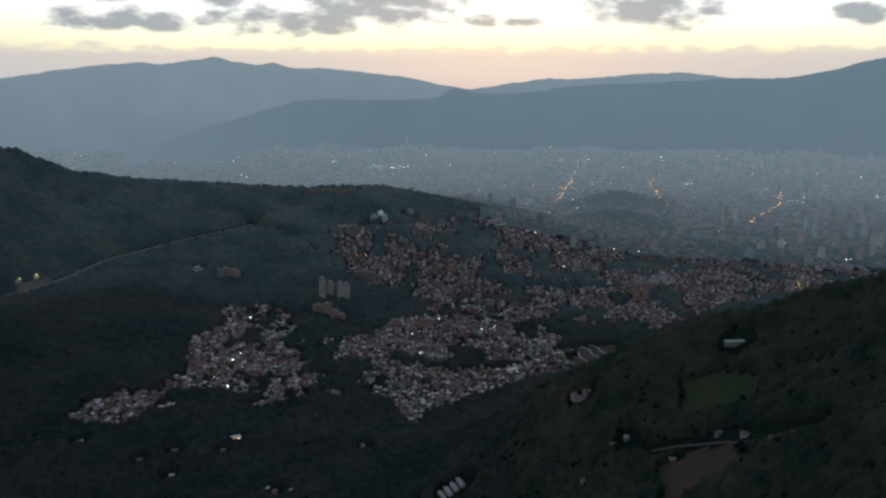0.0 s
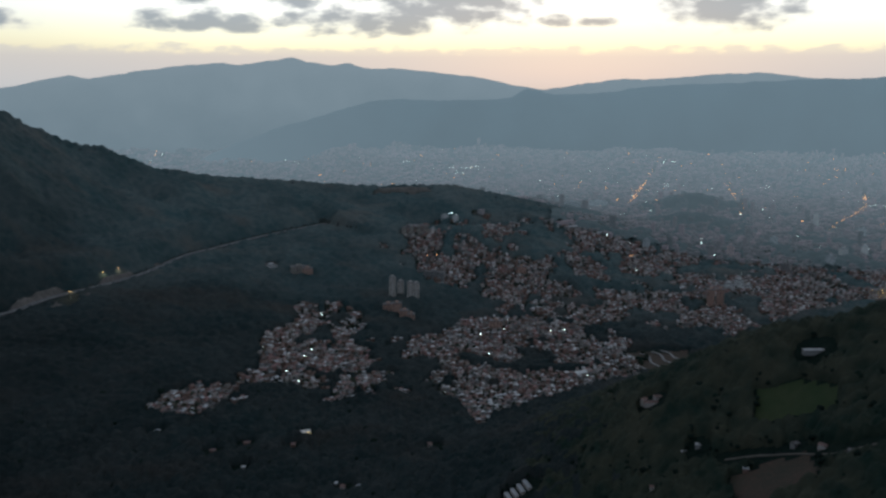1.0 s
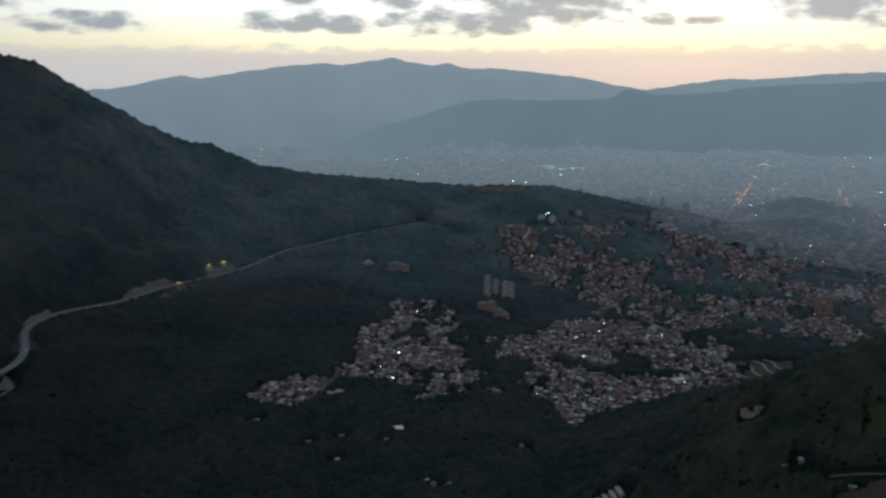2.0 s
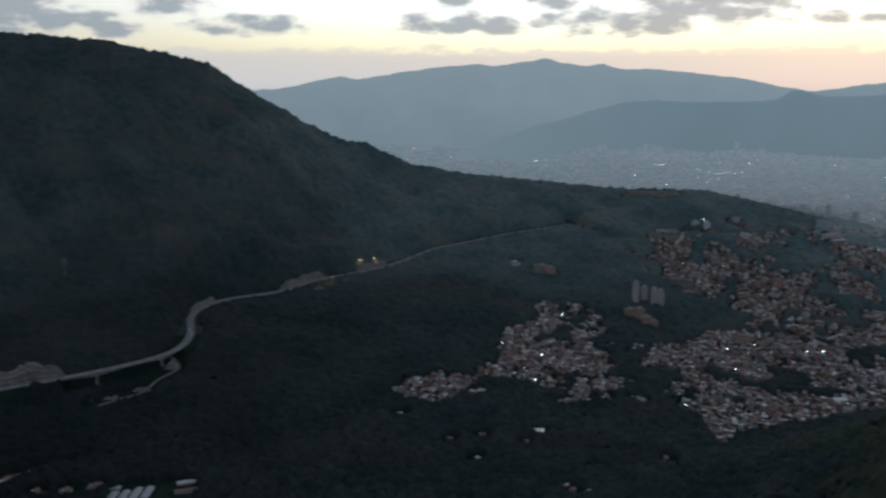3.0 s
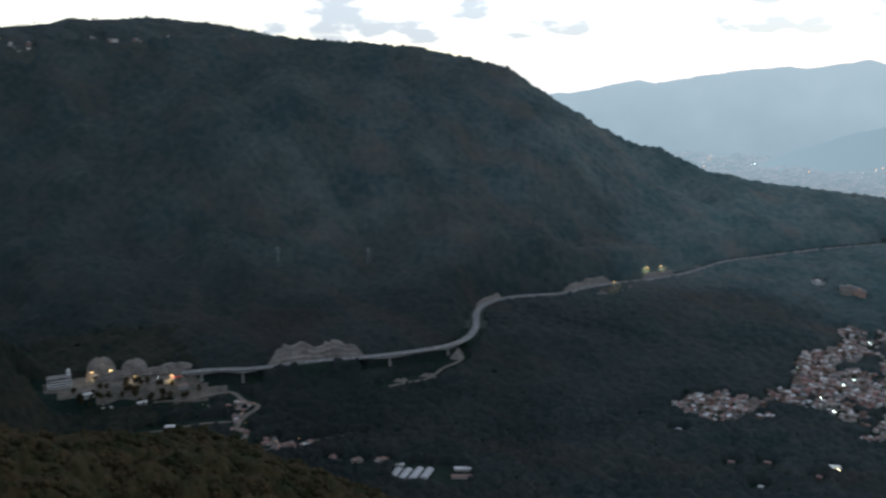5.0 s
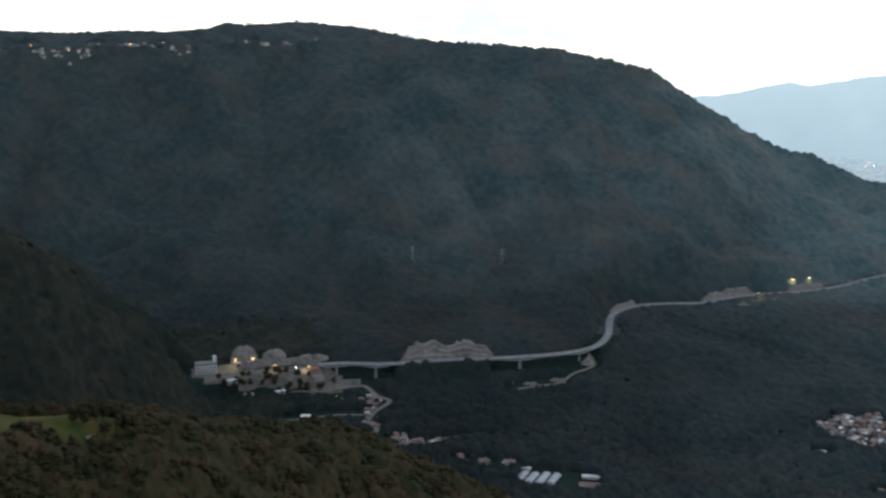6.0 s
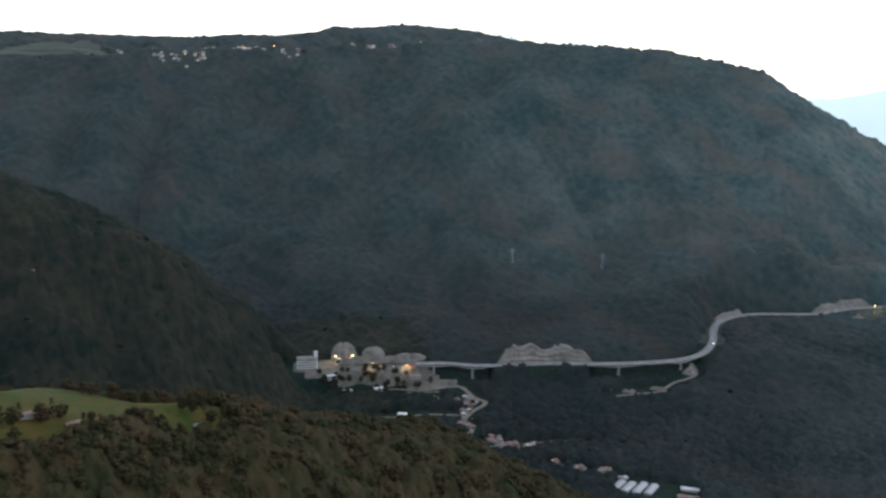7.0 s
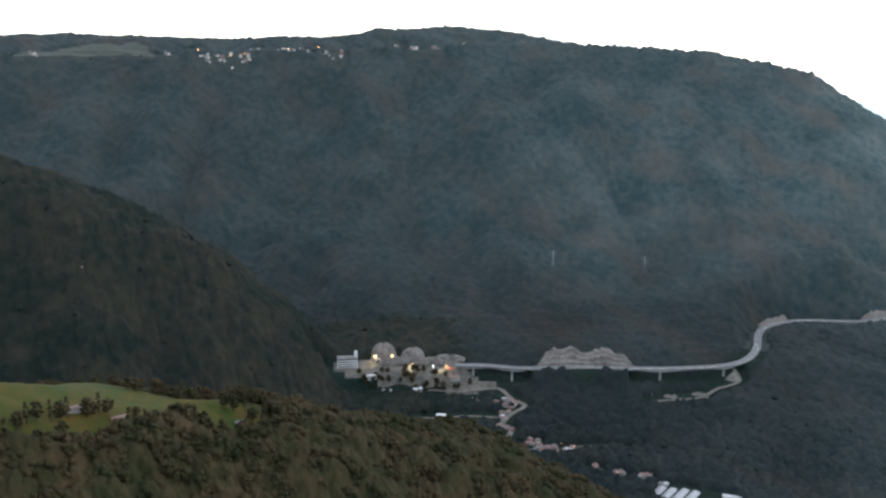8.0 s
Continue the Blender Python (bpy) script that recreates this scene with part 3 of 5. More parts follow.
class Geo:
    """Collects faces for one mesh."""

    def __init__(self):
        self.v, self.f, self.m = [], [], []

    def face(self, pts, mat=0):
        n = len(self.v)
        self.v += [tuple(p) for p in pts]
        self.f.append(tuple(range(n, n + len(pts))))
        self.m.append(mat)

    def hull(self, lower, upper, mat=0, top=None, bottom=True):
        """A closed body between two rings of points."""
        n, k = len(self.v), len(lower)
        self.v += [tuple(p) for p in lower] + [tuple(p) for p in upper]
        for i in range(k):
            j = (i + 1) % k
            self.f.append((n + i, n + j, n + k + j, n + k + i))
            self.m.append(mat)
        self.f.append(tuple(range(n + k, n + 2 * k)))
        self.m.append(mat if top is None else top)
        if bottom:
            self.f.append(tuple(range(n + k - 1, n - 1, -1)))
            self.m.append(mat)

    def box(self, x, y, z, sx, sy, h, turn=0.0, mat=0, taper=1.0, top=None):
        c, s = math.cos(turn), math.sin(turn)
        r = [(-sx / 2, -sy / 2), (sx / 2, -sy / 2), (sx / 2, sy / 2), (-sx / 2, sy / 2)]
        lo = [(x + a * c - b * s, y + a * s + b * c, z) for a, b in r]
        hi = [(x + (a * c - b * s) * taper, y + (a * s + b * c) * taper, z + h) for a, b in r]
        self.hull(lo, hi, mat, top)

    def tube(self, x, y, z, r0, r1, h, n=8, mat=0, lean=(0, 0)):
        ring = [(math.cos(2 * math.pi * i / n), math.sin(2 * math.pi * i / n)) for i in range(n)]
        self.hull([(x + a * r0, y + b * r0, z) for a, b in ring], [(x + lean[0] + a * r1, y + lean[1] + b * r1, z + h) for a, b in ring], mat)

    def gable(self, x, y, z, lx, ly, rise, turn=0.0, mat=0, thick=0.25):
        """A pitched roof with thickness, ridge along the local x."""
        c, s = math.cos(turn), math.sin(turn)
        sec = [(-ly / 2, 0), (0, rise), (ly / 2, 0), (ly / 2, -thick), (0, rise - thick), (-ly / 2, -thick)]
        ring = [[(x + a * c - b * s, y + a * s + b * c, z + h) for b, h in sec] for a in (-lx / 2, lx / 2)]
        n = len(self.v)
        self.v += ring[0] + ring[1]
        for i in range(6):
            j = (i + 1) % 6
            self.f.append((n + i, n + 6 + i, n + 6 + j, n + j))
            self.m.append(mat)
        for o in (0, 6):
            self.f += [(n + o, n + o + 1, n + o + 4, n + o + 5), (n + o + 1, n + o + 2, n + o + 3, n + o + 4)]
            self.m += [mat, mat]

    def mesh(self, name, mats, smooth=False):
        return mesh_from(name, self.v, self.f, mats, self.m, smooth)


def part(name, geo, mats, parent, label="", smooth=False):
    """Links one mesh as a part under a thing or a part."""
    ob = new(name, geo.mesh(name, mats if isinstance(mats, list) else [mats], smooth))
    ob.parent = parent
    if label:
        tagged(ob, label)
    return ob


def thing(name, label, category, group="", at=(0, 0, 0), turn=0.0):
    ob = new(name)
    ob.empty_display_size = 1.0
    ob.matrix_basis = pose(*at, 0, 0, math.degrees(turn))
    return tagged(ob, label, category, group)


def lone(name, geo, mats, label, category, group="", kind="", smooth=False):
    ob = new(name, geo.mesh(name, mats if isinstance(mats, list) else [mats], smooth))
    return tagged(ob, label, category, group, kind)


def ico(level):
    bm = bmesh.new()
    bmesh.ops.create_icosphere(bm, subdivisions=level, radius=1.0)
    v = np.array([tuple(q.co) for q in bm.verts])
    f = np.array([[q.index for q in p.verts] for p in bm.faces])
    bm.free()
    return v, f


ICO1, ICO2 = ico(1), ico(2)


def clumps(pos, size, flat, rs, shape, rough=0.25, sink=0.35):
    """Many uneven leaf clumps as one array of vertices and triangles."""
    v, f = shape
    n, k = len(pos), len(v)
    j = 1 + rough * (rs.rand(n, k, 1) * 2 - 1)
    P = v[None] * j * np.stack([size * (0.85 + 0.3 * rs.rand(n)), size * (0.85 + 0.3 * rs.rand(n)), size * flat], -1)[:, None]
    a = rs.rand(n) * 6.283
    c, s = np.cos(a)[:, None], np.sin(a)[:, None]
    P = np.stack([P[..., 0] * c - P[..., 1] * s, P[..., 0] * s + P[..., 1] * c, P[..., 2]], -1)
    P = P + pos[:, None]
    P[..., 2] += (size * flat * (1 - sink))[:, None]
    F = (f[None] + (np.arange(n) * k)[:, None, None]).reshape(-1, 3)
    return P.reshape(-1, 3), F


# ---------------------------------------------------------------- woods on the slopes


def polar_points(rs, n, a0, a1, r0, r1):
    a, r = np.radians(rs.uniform(a0, a1, n)), np.sqrt(rs.uniform(r0 * r0, r1 * r1, n))
    return -r * np.sin(a), r * np.cos(a)


SITES = [(-973, 588, 13), (-1125, 520, 40), (-1085, 590, 36), (-1040, 640, 22), (-614, 735, 26), (-645, 712, 28), (12, 850, 20), (-520, 1789, 11), (-454, 1763, 11), (-838, 892, 12), (-818, 928, 12),
         (-815, 990, 12), (-945, 815, 30), (304, 858, 18), (151, 889, 14), (-800, 1440, 20), (240, 1398, 56), (-496, 60, 8), (-483, 82, 8), (-506, 158, 7), (-268, 1047, 9), (-2230, 249, 20), (-2182, 541, 20), (-2360, 664, 20), (-2153, 617, 20), (-2140, 626, 20), (-2123, 663, 20), (-2120, 672, 20), (-2105, 705, 20), (-2109, 718, 20), (-2290, 800, 20), (-2222, 835, 20), (-2159, 844, 20), (-2177, 864, 20), (-2124, 881, 20), (-2249, 951, 20), (-2043, 905, 20), (-2032, 923, 20), (-2389, 1288, 20), (-1951, 1100, 20), (-1926, 1144, 20), (-2337, 1495, 20)]


TRACKS = [[(-1040, 606), (-1016, 640), (-1000, 676), (-987, 697), (-956, 697), (-933, 703), (-927, 674), (-912, 650), (-891, 649), (-874, 632), (-851, 629), (-827, 643)],
          [(-995, 560), (-988, 566), (-975, 586), (-957, 623), (-930, 655)], [(-827, 643), (-814, 679), (-798, 722), (-772, 747)],
          [(-836, 1021), (-813, 1007), (-812, 985), (-816, 963), (-814, 925), (-831, 887), (-844, 856)], [(203, 782), (235, 765), (258, 744), (284, 709), (317, 689)]]


CLEARINGS = [(-849, 655), (-818, 658), (-806, 681), (-748, 673), (-716, 690), (-697, 711), (-958, 682), (-931, 668), (-907, 651), (-985, 646), (-370, 983), (-336, 1010), (-276, 1007), (-321, 941), (-188, 901), (-96, 1020), (183, 806), (256, 757), (290, 704), (155, 893), (121, 983), (-462, 1031), (-439, 1102)]


def is_wood(x, y):
    """Where trees stand: no town, meadow, soil, road or building site."""
    ok = ~is_town(x, y) & ~is_in(x, y, MEADOWS) & ~is_in(x, y, SOILS) 
    gap, _, at = to_line(x, y, ROAD)
    ok &= (gap > np.where(at > 10.5, 9, np.where(at > 8.6, 16, 9.5))) & ~is_in(x, y, [YARD])
    for a, b, r in SITES:
        d = math.hypot(a, b)
        far, side = ((x - a) * a + (y - b) * b) / d, ((x - a) * b - (y - b) * a) / d
        ok &= np.hypot(far / (2.0 if d > 1800 else 1.0), side) > r      # high clearings run down the slope
    for a, b in CLEARINGS:
        ok &= np.hypot(x - a, y - b) > 11
    for k, line in enumerate(TRACKS):
        ok &= to_line(x, y, [(a, b, 0) for a, b in line])[0] > (6 if k == 2 else 9)
    return ok


def crowns(x, y, cell, seed):
    """Height of a closed canopy: each cell of the plan holds one rounded crown of its own height."""
    i, j = np.floor(x / cell).astype(int), np.floor(y / cell).astype(int)
    best = np.full(np.shape(x), -9.0)
    for a in (-1, 0, 1):
        for b in (-1, 0, 1):
            u, v = (i + a + 31 * seed) % 256, (j + b + 57 * seed) % 256
            px, py = (i + a + 0.15 + 0.7 * _t[u, v]) * cell, (j + b + 0.15 + 0.7 * _t[v, u]) * cell
            tall, wide = _t[(u + 91) % 256, (v + 17) % 256], 0.55 + 0.35 * _t[(u + 7) % 256, (v + 133) % 256]
            best = np.maximum(best, cell * (0.55 + 0.75 * tall - 0.75 * ((x - px) ** 2 + (y - py) ** 2) / (wide * cell) ** 2))
    return np.maximum(best, 0.1 * cell)


def build_canopy():
    """The closed woods of the slopes and valley: one uneven sheet of crowns that meets the ground at its edges."""
    az = np.radians(np.arange(-31.0, 91.01, 0.13))
    r = [385.0]
    while r[-1] < 2950:
        r.append(r[-1] * (1.0036 if r[-1] < 1500 else 1.0044))
    R, Z = np.meshgrid(np.array(r), az, indexing="ij")
    R = R * (1 + 0.0012 * (np.random.RandomState(3).rand(*R.shape) - 0.5))
    x, y = -R * np.sin(Z), R * np.cos(Z)
    n, m_ = R.shape
    wood = is_wood(x, y) & ((R > 545) | (x < -250)) & ((R < 2520) | (x < 150))
    cell = wood[:-1, :-1] & wood[1:, :-1] & wood[:-1, 1:] & wood[1:, 1:]
    solid = np.ones(R.shape, bool)
    full = np.ones((n + 1, m_ + 1), bool)
    full[1:-1, 1:-1] = cell
    solid = full[:-1, :-1] & full[1:, :-1] & full[:-1, 1:] & full[1:, 1:]
    g = land(x, y)
    near = np.clip((1450 - R) / 250, 0, 1)
    c = (crowns(x, y, 8.5, 1) + 0.5 * crowns(x, y, 3.5, 3)) * near + 0.7 * crowns(x, y, 12.0, 2) * (1 - near)
    c = np.where((R < 720) & (x < -250), 0.55 * crowns(x + 5 * wave(x, y, 6, 64), y + 5 * wave(x, y, 6, 65), 12.0, 4) + 0.95 * crowns(x + 2 * wave(x, y, 3, 71), y, 3.4, 5) + 0.9 * np.random.RandomState(8).rand(*R.shape), c)
    z = g + np.where(solid, c + 2.0 * wave(x, y, 40, 61), -0.4)
    i, j = np.where(cell)
    F = np.stack([i * m_ + j, (i + 1) * m_ + j, (i + 1) * m_ + j + 1, i * m_ + j + 1], -1)[:, ::-1]
    V = np.stack([x, y, z], -1).reshape(-1, 3)
    q = V[F[:, 0]]
    d, a = np.hypot(q[:, 0], q[:, 1]), np.degrees(np.arctan2(-q[:, 0], q[:, 1]))
    edge = 40 * (wave(q[:, 0], q[:, 1], 60, 62) - 0.5)
    mixed = wave(q[:, 0], q[:, 1], 130, 66) + 2.0 * wave(q[:, 0], q[:, 1], 9, 68) - 1.5
    spur = (a + 1.5 * mixed > 58) & (d + 0.4 * edge < 1395)
    idx = np.where((d < 720 + 40 * mixed) & (q[:, 0] < -300), 2, np.where(spur, 1, np.where((q[:, 0] + 60 * mixed > 60) & (d < 1150), 3, 0)))

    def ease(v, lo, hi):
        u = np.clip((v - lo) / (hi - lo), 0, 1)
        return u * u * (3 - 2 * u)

    # painted haze: leaf tone pales with distance, height and towards the sun
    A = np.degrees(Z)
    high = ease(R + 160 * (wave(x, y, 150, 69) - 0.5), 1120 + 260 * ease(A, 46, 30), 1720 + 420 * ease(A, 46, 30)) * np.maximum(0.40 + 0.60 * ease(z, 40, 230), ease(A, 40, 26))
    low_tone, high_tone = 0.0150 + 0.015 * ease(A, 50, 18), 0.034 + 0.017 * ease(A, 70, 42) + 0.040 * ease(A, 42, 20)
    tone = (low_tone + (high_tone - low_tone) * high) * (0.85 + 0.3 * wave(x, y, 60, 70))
    used = np.zeros(len(V), bool)
    used[F.ravel()] = True
    renum = np.cumsum(used) - 1
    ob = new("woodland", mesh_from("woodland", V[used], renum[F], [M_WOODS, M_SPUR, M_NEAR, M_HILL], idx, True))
    ob.data.attributes.new("wood_haze_tone", "FLOAT", "POINT").data.foreach_set("value", tone.reshape(-1)[used].astype(np.float32))
    tagged(ob, "dense dark woods on the mountain slopes and valley floor", "woods", kind="stuff")


build_canopy()


def build_woods():
    rs = np.random.RandomState(11)
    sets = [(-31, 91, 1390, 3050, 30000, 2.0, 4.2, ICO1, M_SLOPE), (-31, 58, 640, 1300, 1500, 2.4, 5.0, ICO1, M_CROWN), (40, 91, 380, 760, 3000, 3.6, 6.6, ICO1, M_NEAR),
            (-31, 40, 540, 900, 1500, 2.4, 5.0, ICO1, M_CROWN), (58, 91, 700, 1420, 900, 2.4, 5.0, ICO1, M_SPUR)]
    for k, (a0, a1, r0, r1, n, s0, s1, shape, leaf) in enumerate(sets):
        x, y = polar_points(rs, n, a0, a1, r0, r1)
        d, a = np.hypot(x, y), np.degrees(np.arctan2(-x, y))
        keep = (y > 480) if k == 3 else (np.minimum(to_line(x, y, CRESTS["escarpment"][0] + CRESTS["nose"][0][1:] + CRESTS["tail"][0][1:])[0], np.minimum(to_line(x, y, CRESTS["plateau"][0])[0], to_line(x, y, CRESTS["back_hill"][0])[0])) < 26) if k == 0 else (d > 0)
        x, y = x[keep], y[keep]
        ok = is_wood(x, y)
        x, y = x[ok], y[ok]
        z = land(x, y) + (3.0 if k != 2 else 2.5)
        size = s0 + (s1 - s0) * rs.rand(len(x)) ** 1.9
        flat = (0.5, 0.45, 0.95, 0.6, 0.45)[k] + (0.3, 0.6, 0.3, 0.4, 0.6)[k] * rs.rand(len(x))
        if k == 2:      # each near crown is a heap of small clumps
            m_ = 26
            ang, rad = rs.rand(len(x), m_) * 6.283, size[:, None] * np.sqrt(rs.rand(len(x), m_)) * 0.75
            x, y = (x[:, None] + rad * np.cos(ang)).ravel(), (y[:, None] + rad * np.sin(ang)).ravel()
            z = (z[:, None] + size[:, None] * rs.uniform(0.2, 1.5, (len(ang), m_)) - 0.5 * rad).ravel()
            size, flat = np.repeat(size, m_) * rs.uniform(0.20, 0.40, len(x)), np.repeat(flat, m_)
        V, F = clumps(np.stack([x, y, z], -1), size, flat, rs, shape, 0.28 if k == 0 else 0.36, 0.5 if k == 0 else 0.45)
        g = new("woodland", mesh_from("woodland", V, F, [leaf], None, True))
        tagged(g, ("tall trees along the mountain skyline", "tall dark trees above the valley woods", "green and brown treetops on the near spur",
                   "dark treetops on the near slopes", "brown-green woods on a mountain spur")[k], "woods", kind="stuff")
    # trees between the houses
    x, y = polar_points(rs, 30000, -30, 32, 1050, 2480)
    r = np.hypot(x, y)
    ok = is_town(x, y) & (rs.rand(len(x)) < np.where(r < 2000, 0.54, 0.40))
    x, y, r = x[ok], y[ok], r[ok]
    V, F = clumps(np.stack([x, y, land(x, y)], -1), 1.8 + 2.2 * rs.rand(len(x)), 0.8 + 0.4 * rs.rand(len(x)), rs, ICO1, 0.28, 0.2)
    tagged(new("town_trees", mesh_from("town_trees", V, F, [M_HILL], None, True)), "dark green trees between the town houses", "trees", kind="stuff")


build_woods()

# ---------------------------------------------------------------- houses
WALLS, ROOFS = [M_BRICK, M_RENDER, M_CONCRETE], [M_TILE, M_ZINC, M_SLAB]


def mass_houses(name, label, x, y, z, lx, ly, h, rise, turn, wall, roof):
    n = len(x)
    c, s = np.cos(turn)[:, None], np.sin(turn)[:, None]
    bx = np.array([-1, 1, 1, -1, -1, 1, 1, -1, -1, 1])[None] * (lx / 2)[:, None]
    by = np.array([-1, -1, 1, 1, -1, -1, 1, 1, 0, 0])[None] * (ly / 2)[:, None]
    bz = np.array([0, 0, 0, 0, 1, 1, 1, 1, 1, 1])[None] * h[:, None] + np.array([0] * 8 + [1, 1])[None] * rise[:, None] - np.array([1] * 4 + [0] * 6)[None] * 4.0
    V = np.stack([x[:, None] + bx * c - by * s, y[:, None] + bx * s + by * c, z[:, None] + bz], -1).reshape(-1, 3)
    t = np.array([(0, 1, 5), (0, 5, 4), (1, 2, 6), (1, 6, 5), (2, 3, 7), (2, 7, 6), (3, 0, 4), (3, 4, 7), (5, 6, 9), (7, 4, 8), (4, 5, 9), (4, 9, 8), (6, 7, 8), (6, 8, 9)])
    F = (t[None] + (np.arange(n) * 10)[:, None, None]).reshape(-1, 3)
    idx = np.concatenate([np.repeat(wall[:, None], 10, 1), np.repeat(roof[:, None] + 3, 4, 1)], 1).ravel()
    return tagged(new(name, mesh_from(name, V, F, WALLS + ROOFS, idx)), label, "houses", kind="stuff")


def house_kinds(group):
    """Small brick and plaster houses, built once each and copied later."""
    kinds = []
    rs = random.Random(5)
    for k in range(10):
        lx, ly, h = rs.uniform(4.8, 7.6), rs.uniform(4.4, 6), rs.choice([2.8, 2.8, 5.4, 5.4])
        word = ("bare clay brick", "painted plaster", "raw concrete")[k % 3]
        rw = ("clay tile", "zinc sheet", "flat slab")[(k // 2) % 3]
        hs = thing("house", f"small {word} hillside house with a {rw} roof", "house", group, (0, 0, -500))
        g = Geo()
        g.box(0, 0, -4, lx, ly, h + 4)
        part("wall", g, WALLS[k % 3], hs)
        g = Geo()
        if (k // 2) % 3 == 2:
            g.box(0, 0, h, lx + 0.5, ly + 0.5, 0.3)
            for sx, sy, px, py in ((lx, 0.2, 0, ly / 2), (lx, 0.2, 0, -ly / 2), (0.2, ly, lx / 2, 0), (0.2, ly, -lx / 2, 0)):
                g.box(px, py, h + 0.3, sx, sy, 0.8)
        else:
            g.gable(0, 0, h + 0.15, lx + 0.9, ly + 0.9, ly * 0.17)
        part("roof", g, ROOFS[(k // 2) % 3], hs)
        for f in range(min(int(h // 2.7), 2)):
            for px in (-lx * 0.26, lx * 0.26):
                g = Geo()
                g.box(px, -ly / 2 - 0.02, 1.0 + 2.7 * f, 1.3, 0.12, 1.2)
                part("window", g, M_PANE, hs)
        if k % 3 == 0:
            g = Geo()
            g.tube(lx * 0.25, ly * 0.2, h + ly * 0.06, 0.6, 0.55, 1.3)
            part("water_tank", g, M_TANK, hs)
        kinds.append(hs)
    return kinds


M_PANE = material("dark_window_glass", (0.02, 0.025, 0.03), None, 0.5, 0.15, fine=1.0, spec=0.6)
M_TANK = material("blue_plastic_tank", (0.03, 0.07, 0.16), None, 0.5, 0.5, fine=1.0)
HOUSES = house_kinds("houses of the hillside quarter")


def put(kind, x, y, turn, sink=0.0):
    return copy_thing(kind, pose(x, y, float(land(x, y)) - sink, 0, 0, math.degrees(turn)))


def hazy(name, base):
    """Far blocks as a backdrop; valley haze is painted as emission, thicker with distance."""
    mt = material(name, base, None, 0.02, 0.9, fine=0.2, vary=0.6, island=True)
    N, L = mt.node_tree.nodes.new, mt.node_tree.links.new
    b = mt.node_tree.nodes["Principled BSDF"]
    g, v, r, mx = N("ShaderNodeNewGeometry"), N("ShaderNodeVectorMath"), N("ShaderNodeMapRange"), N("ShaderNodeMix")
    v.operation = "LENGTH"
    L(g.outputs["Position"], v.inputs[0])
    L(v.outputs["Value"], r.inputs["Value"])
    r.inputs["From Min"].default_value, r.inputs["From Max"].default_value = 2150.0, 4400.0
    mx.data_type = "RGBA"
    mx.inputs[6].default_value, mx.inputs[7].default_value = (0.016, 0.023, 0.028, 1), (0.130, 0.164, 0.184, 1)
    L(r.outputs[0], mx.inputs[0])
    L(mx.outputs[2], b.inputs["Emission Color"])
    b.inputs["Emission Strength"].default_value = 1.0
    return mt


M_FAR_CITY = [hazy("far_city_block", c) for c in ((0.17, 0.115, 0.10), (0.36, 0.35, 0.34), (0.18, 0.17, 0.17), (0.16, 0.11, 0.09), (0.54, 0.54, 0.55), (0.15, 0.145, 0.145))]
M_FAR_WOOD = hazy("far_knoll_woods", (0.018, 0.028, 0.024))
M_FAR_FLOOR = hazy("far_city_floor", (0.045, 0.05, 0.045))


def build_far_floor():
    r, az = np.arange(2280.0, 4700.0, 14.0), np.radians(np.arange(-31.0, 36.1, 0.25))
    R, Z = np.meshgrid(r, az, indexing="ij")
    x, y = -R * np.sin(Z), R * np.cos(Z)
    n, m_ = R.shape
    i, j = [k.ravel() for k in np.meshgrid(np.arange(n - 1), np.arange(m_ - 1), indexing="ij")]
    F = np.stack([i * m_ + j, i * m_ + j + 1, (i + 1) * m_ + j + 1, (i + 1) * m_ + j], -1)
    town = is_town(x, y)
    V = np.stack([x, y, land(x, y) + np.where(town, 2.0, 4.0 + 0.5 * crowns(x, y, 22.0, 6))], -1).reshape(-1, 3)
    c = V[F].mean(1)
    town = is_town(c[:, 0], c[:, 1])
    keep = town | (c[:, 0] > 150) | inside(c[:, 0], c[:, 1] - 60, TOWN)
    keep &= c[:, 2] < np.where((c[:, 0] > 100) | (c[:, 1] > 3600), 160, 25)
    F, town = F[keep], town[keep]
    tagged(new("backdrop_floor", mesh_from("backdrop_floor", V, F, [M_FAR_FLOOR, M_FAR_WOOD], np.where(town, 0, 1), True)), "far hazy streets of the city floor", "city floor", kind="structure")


build_far_floor()


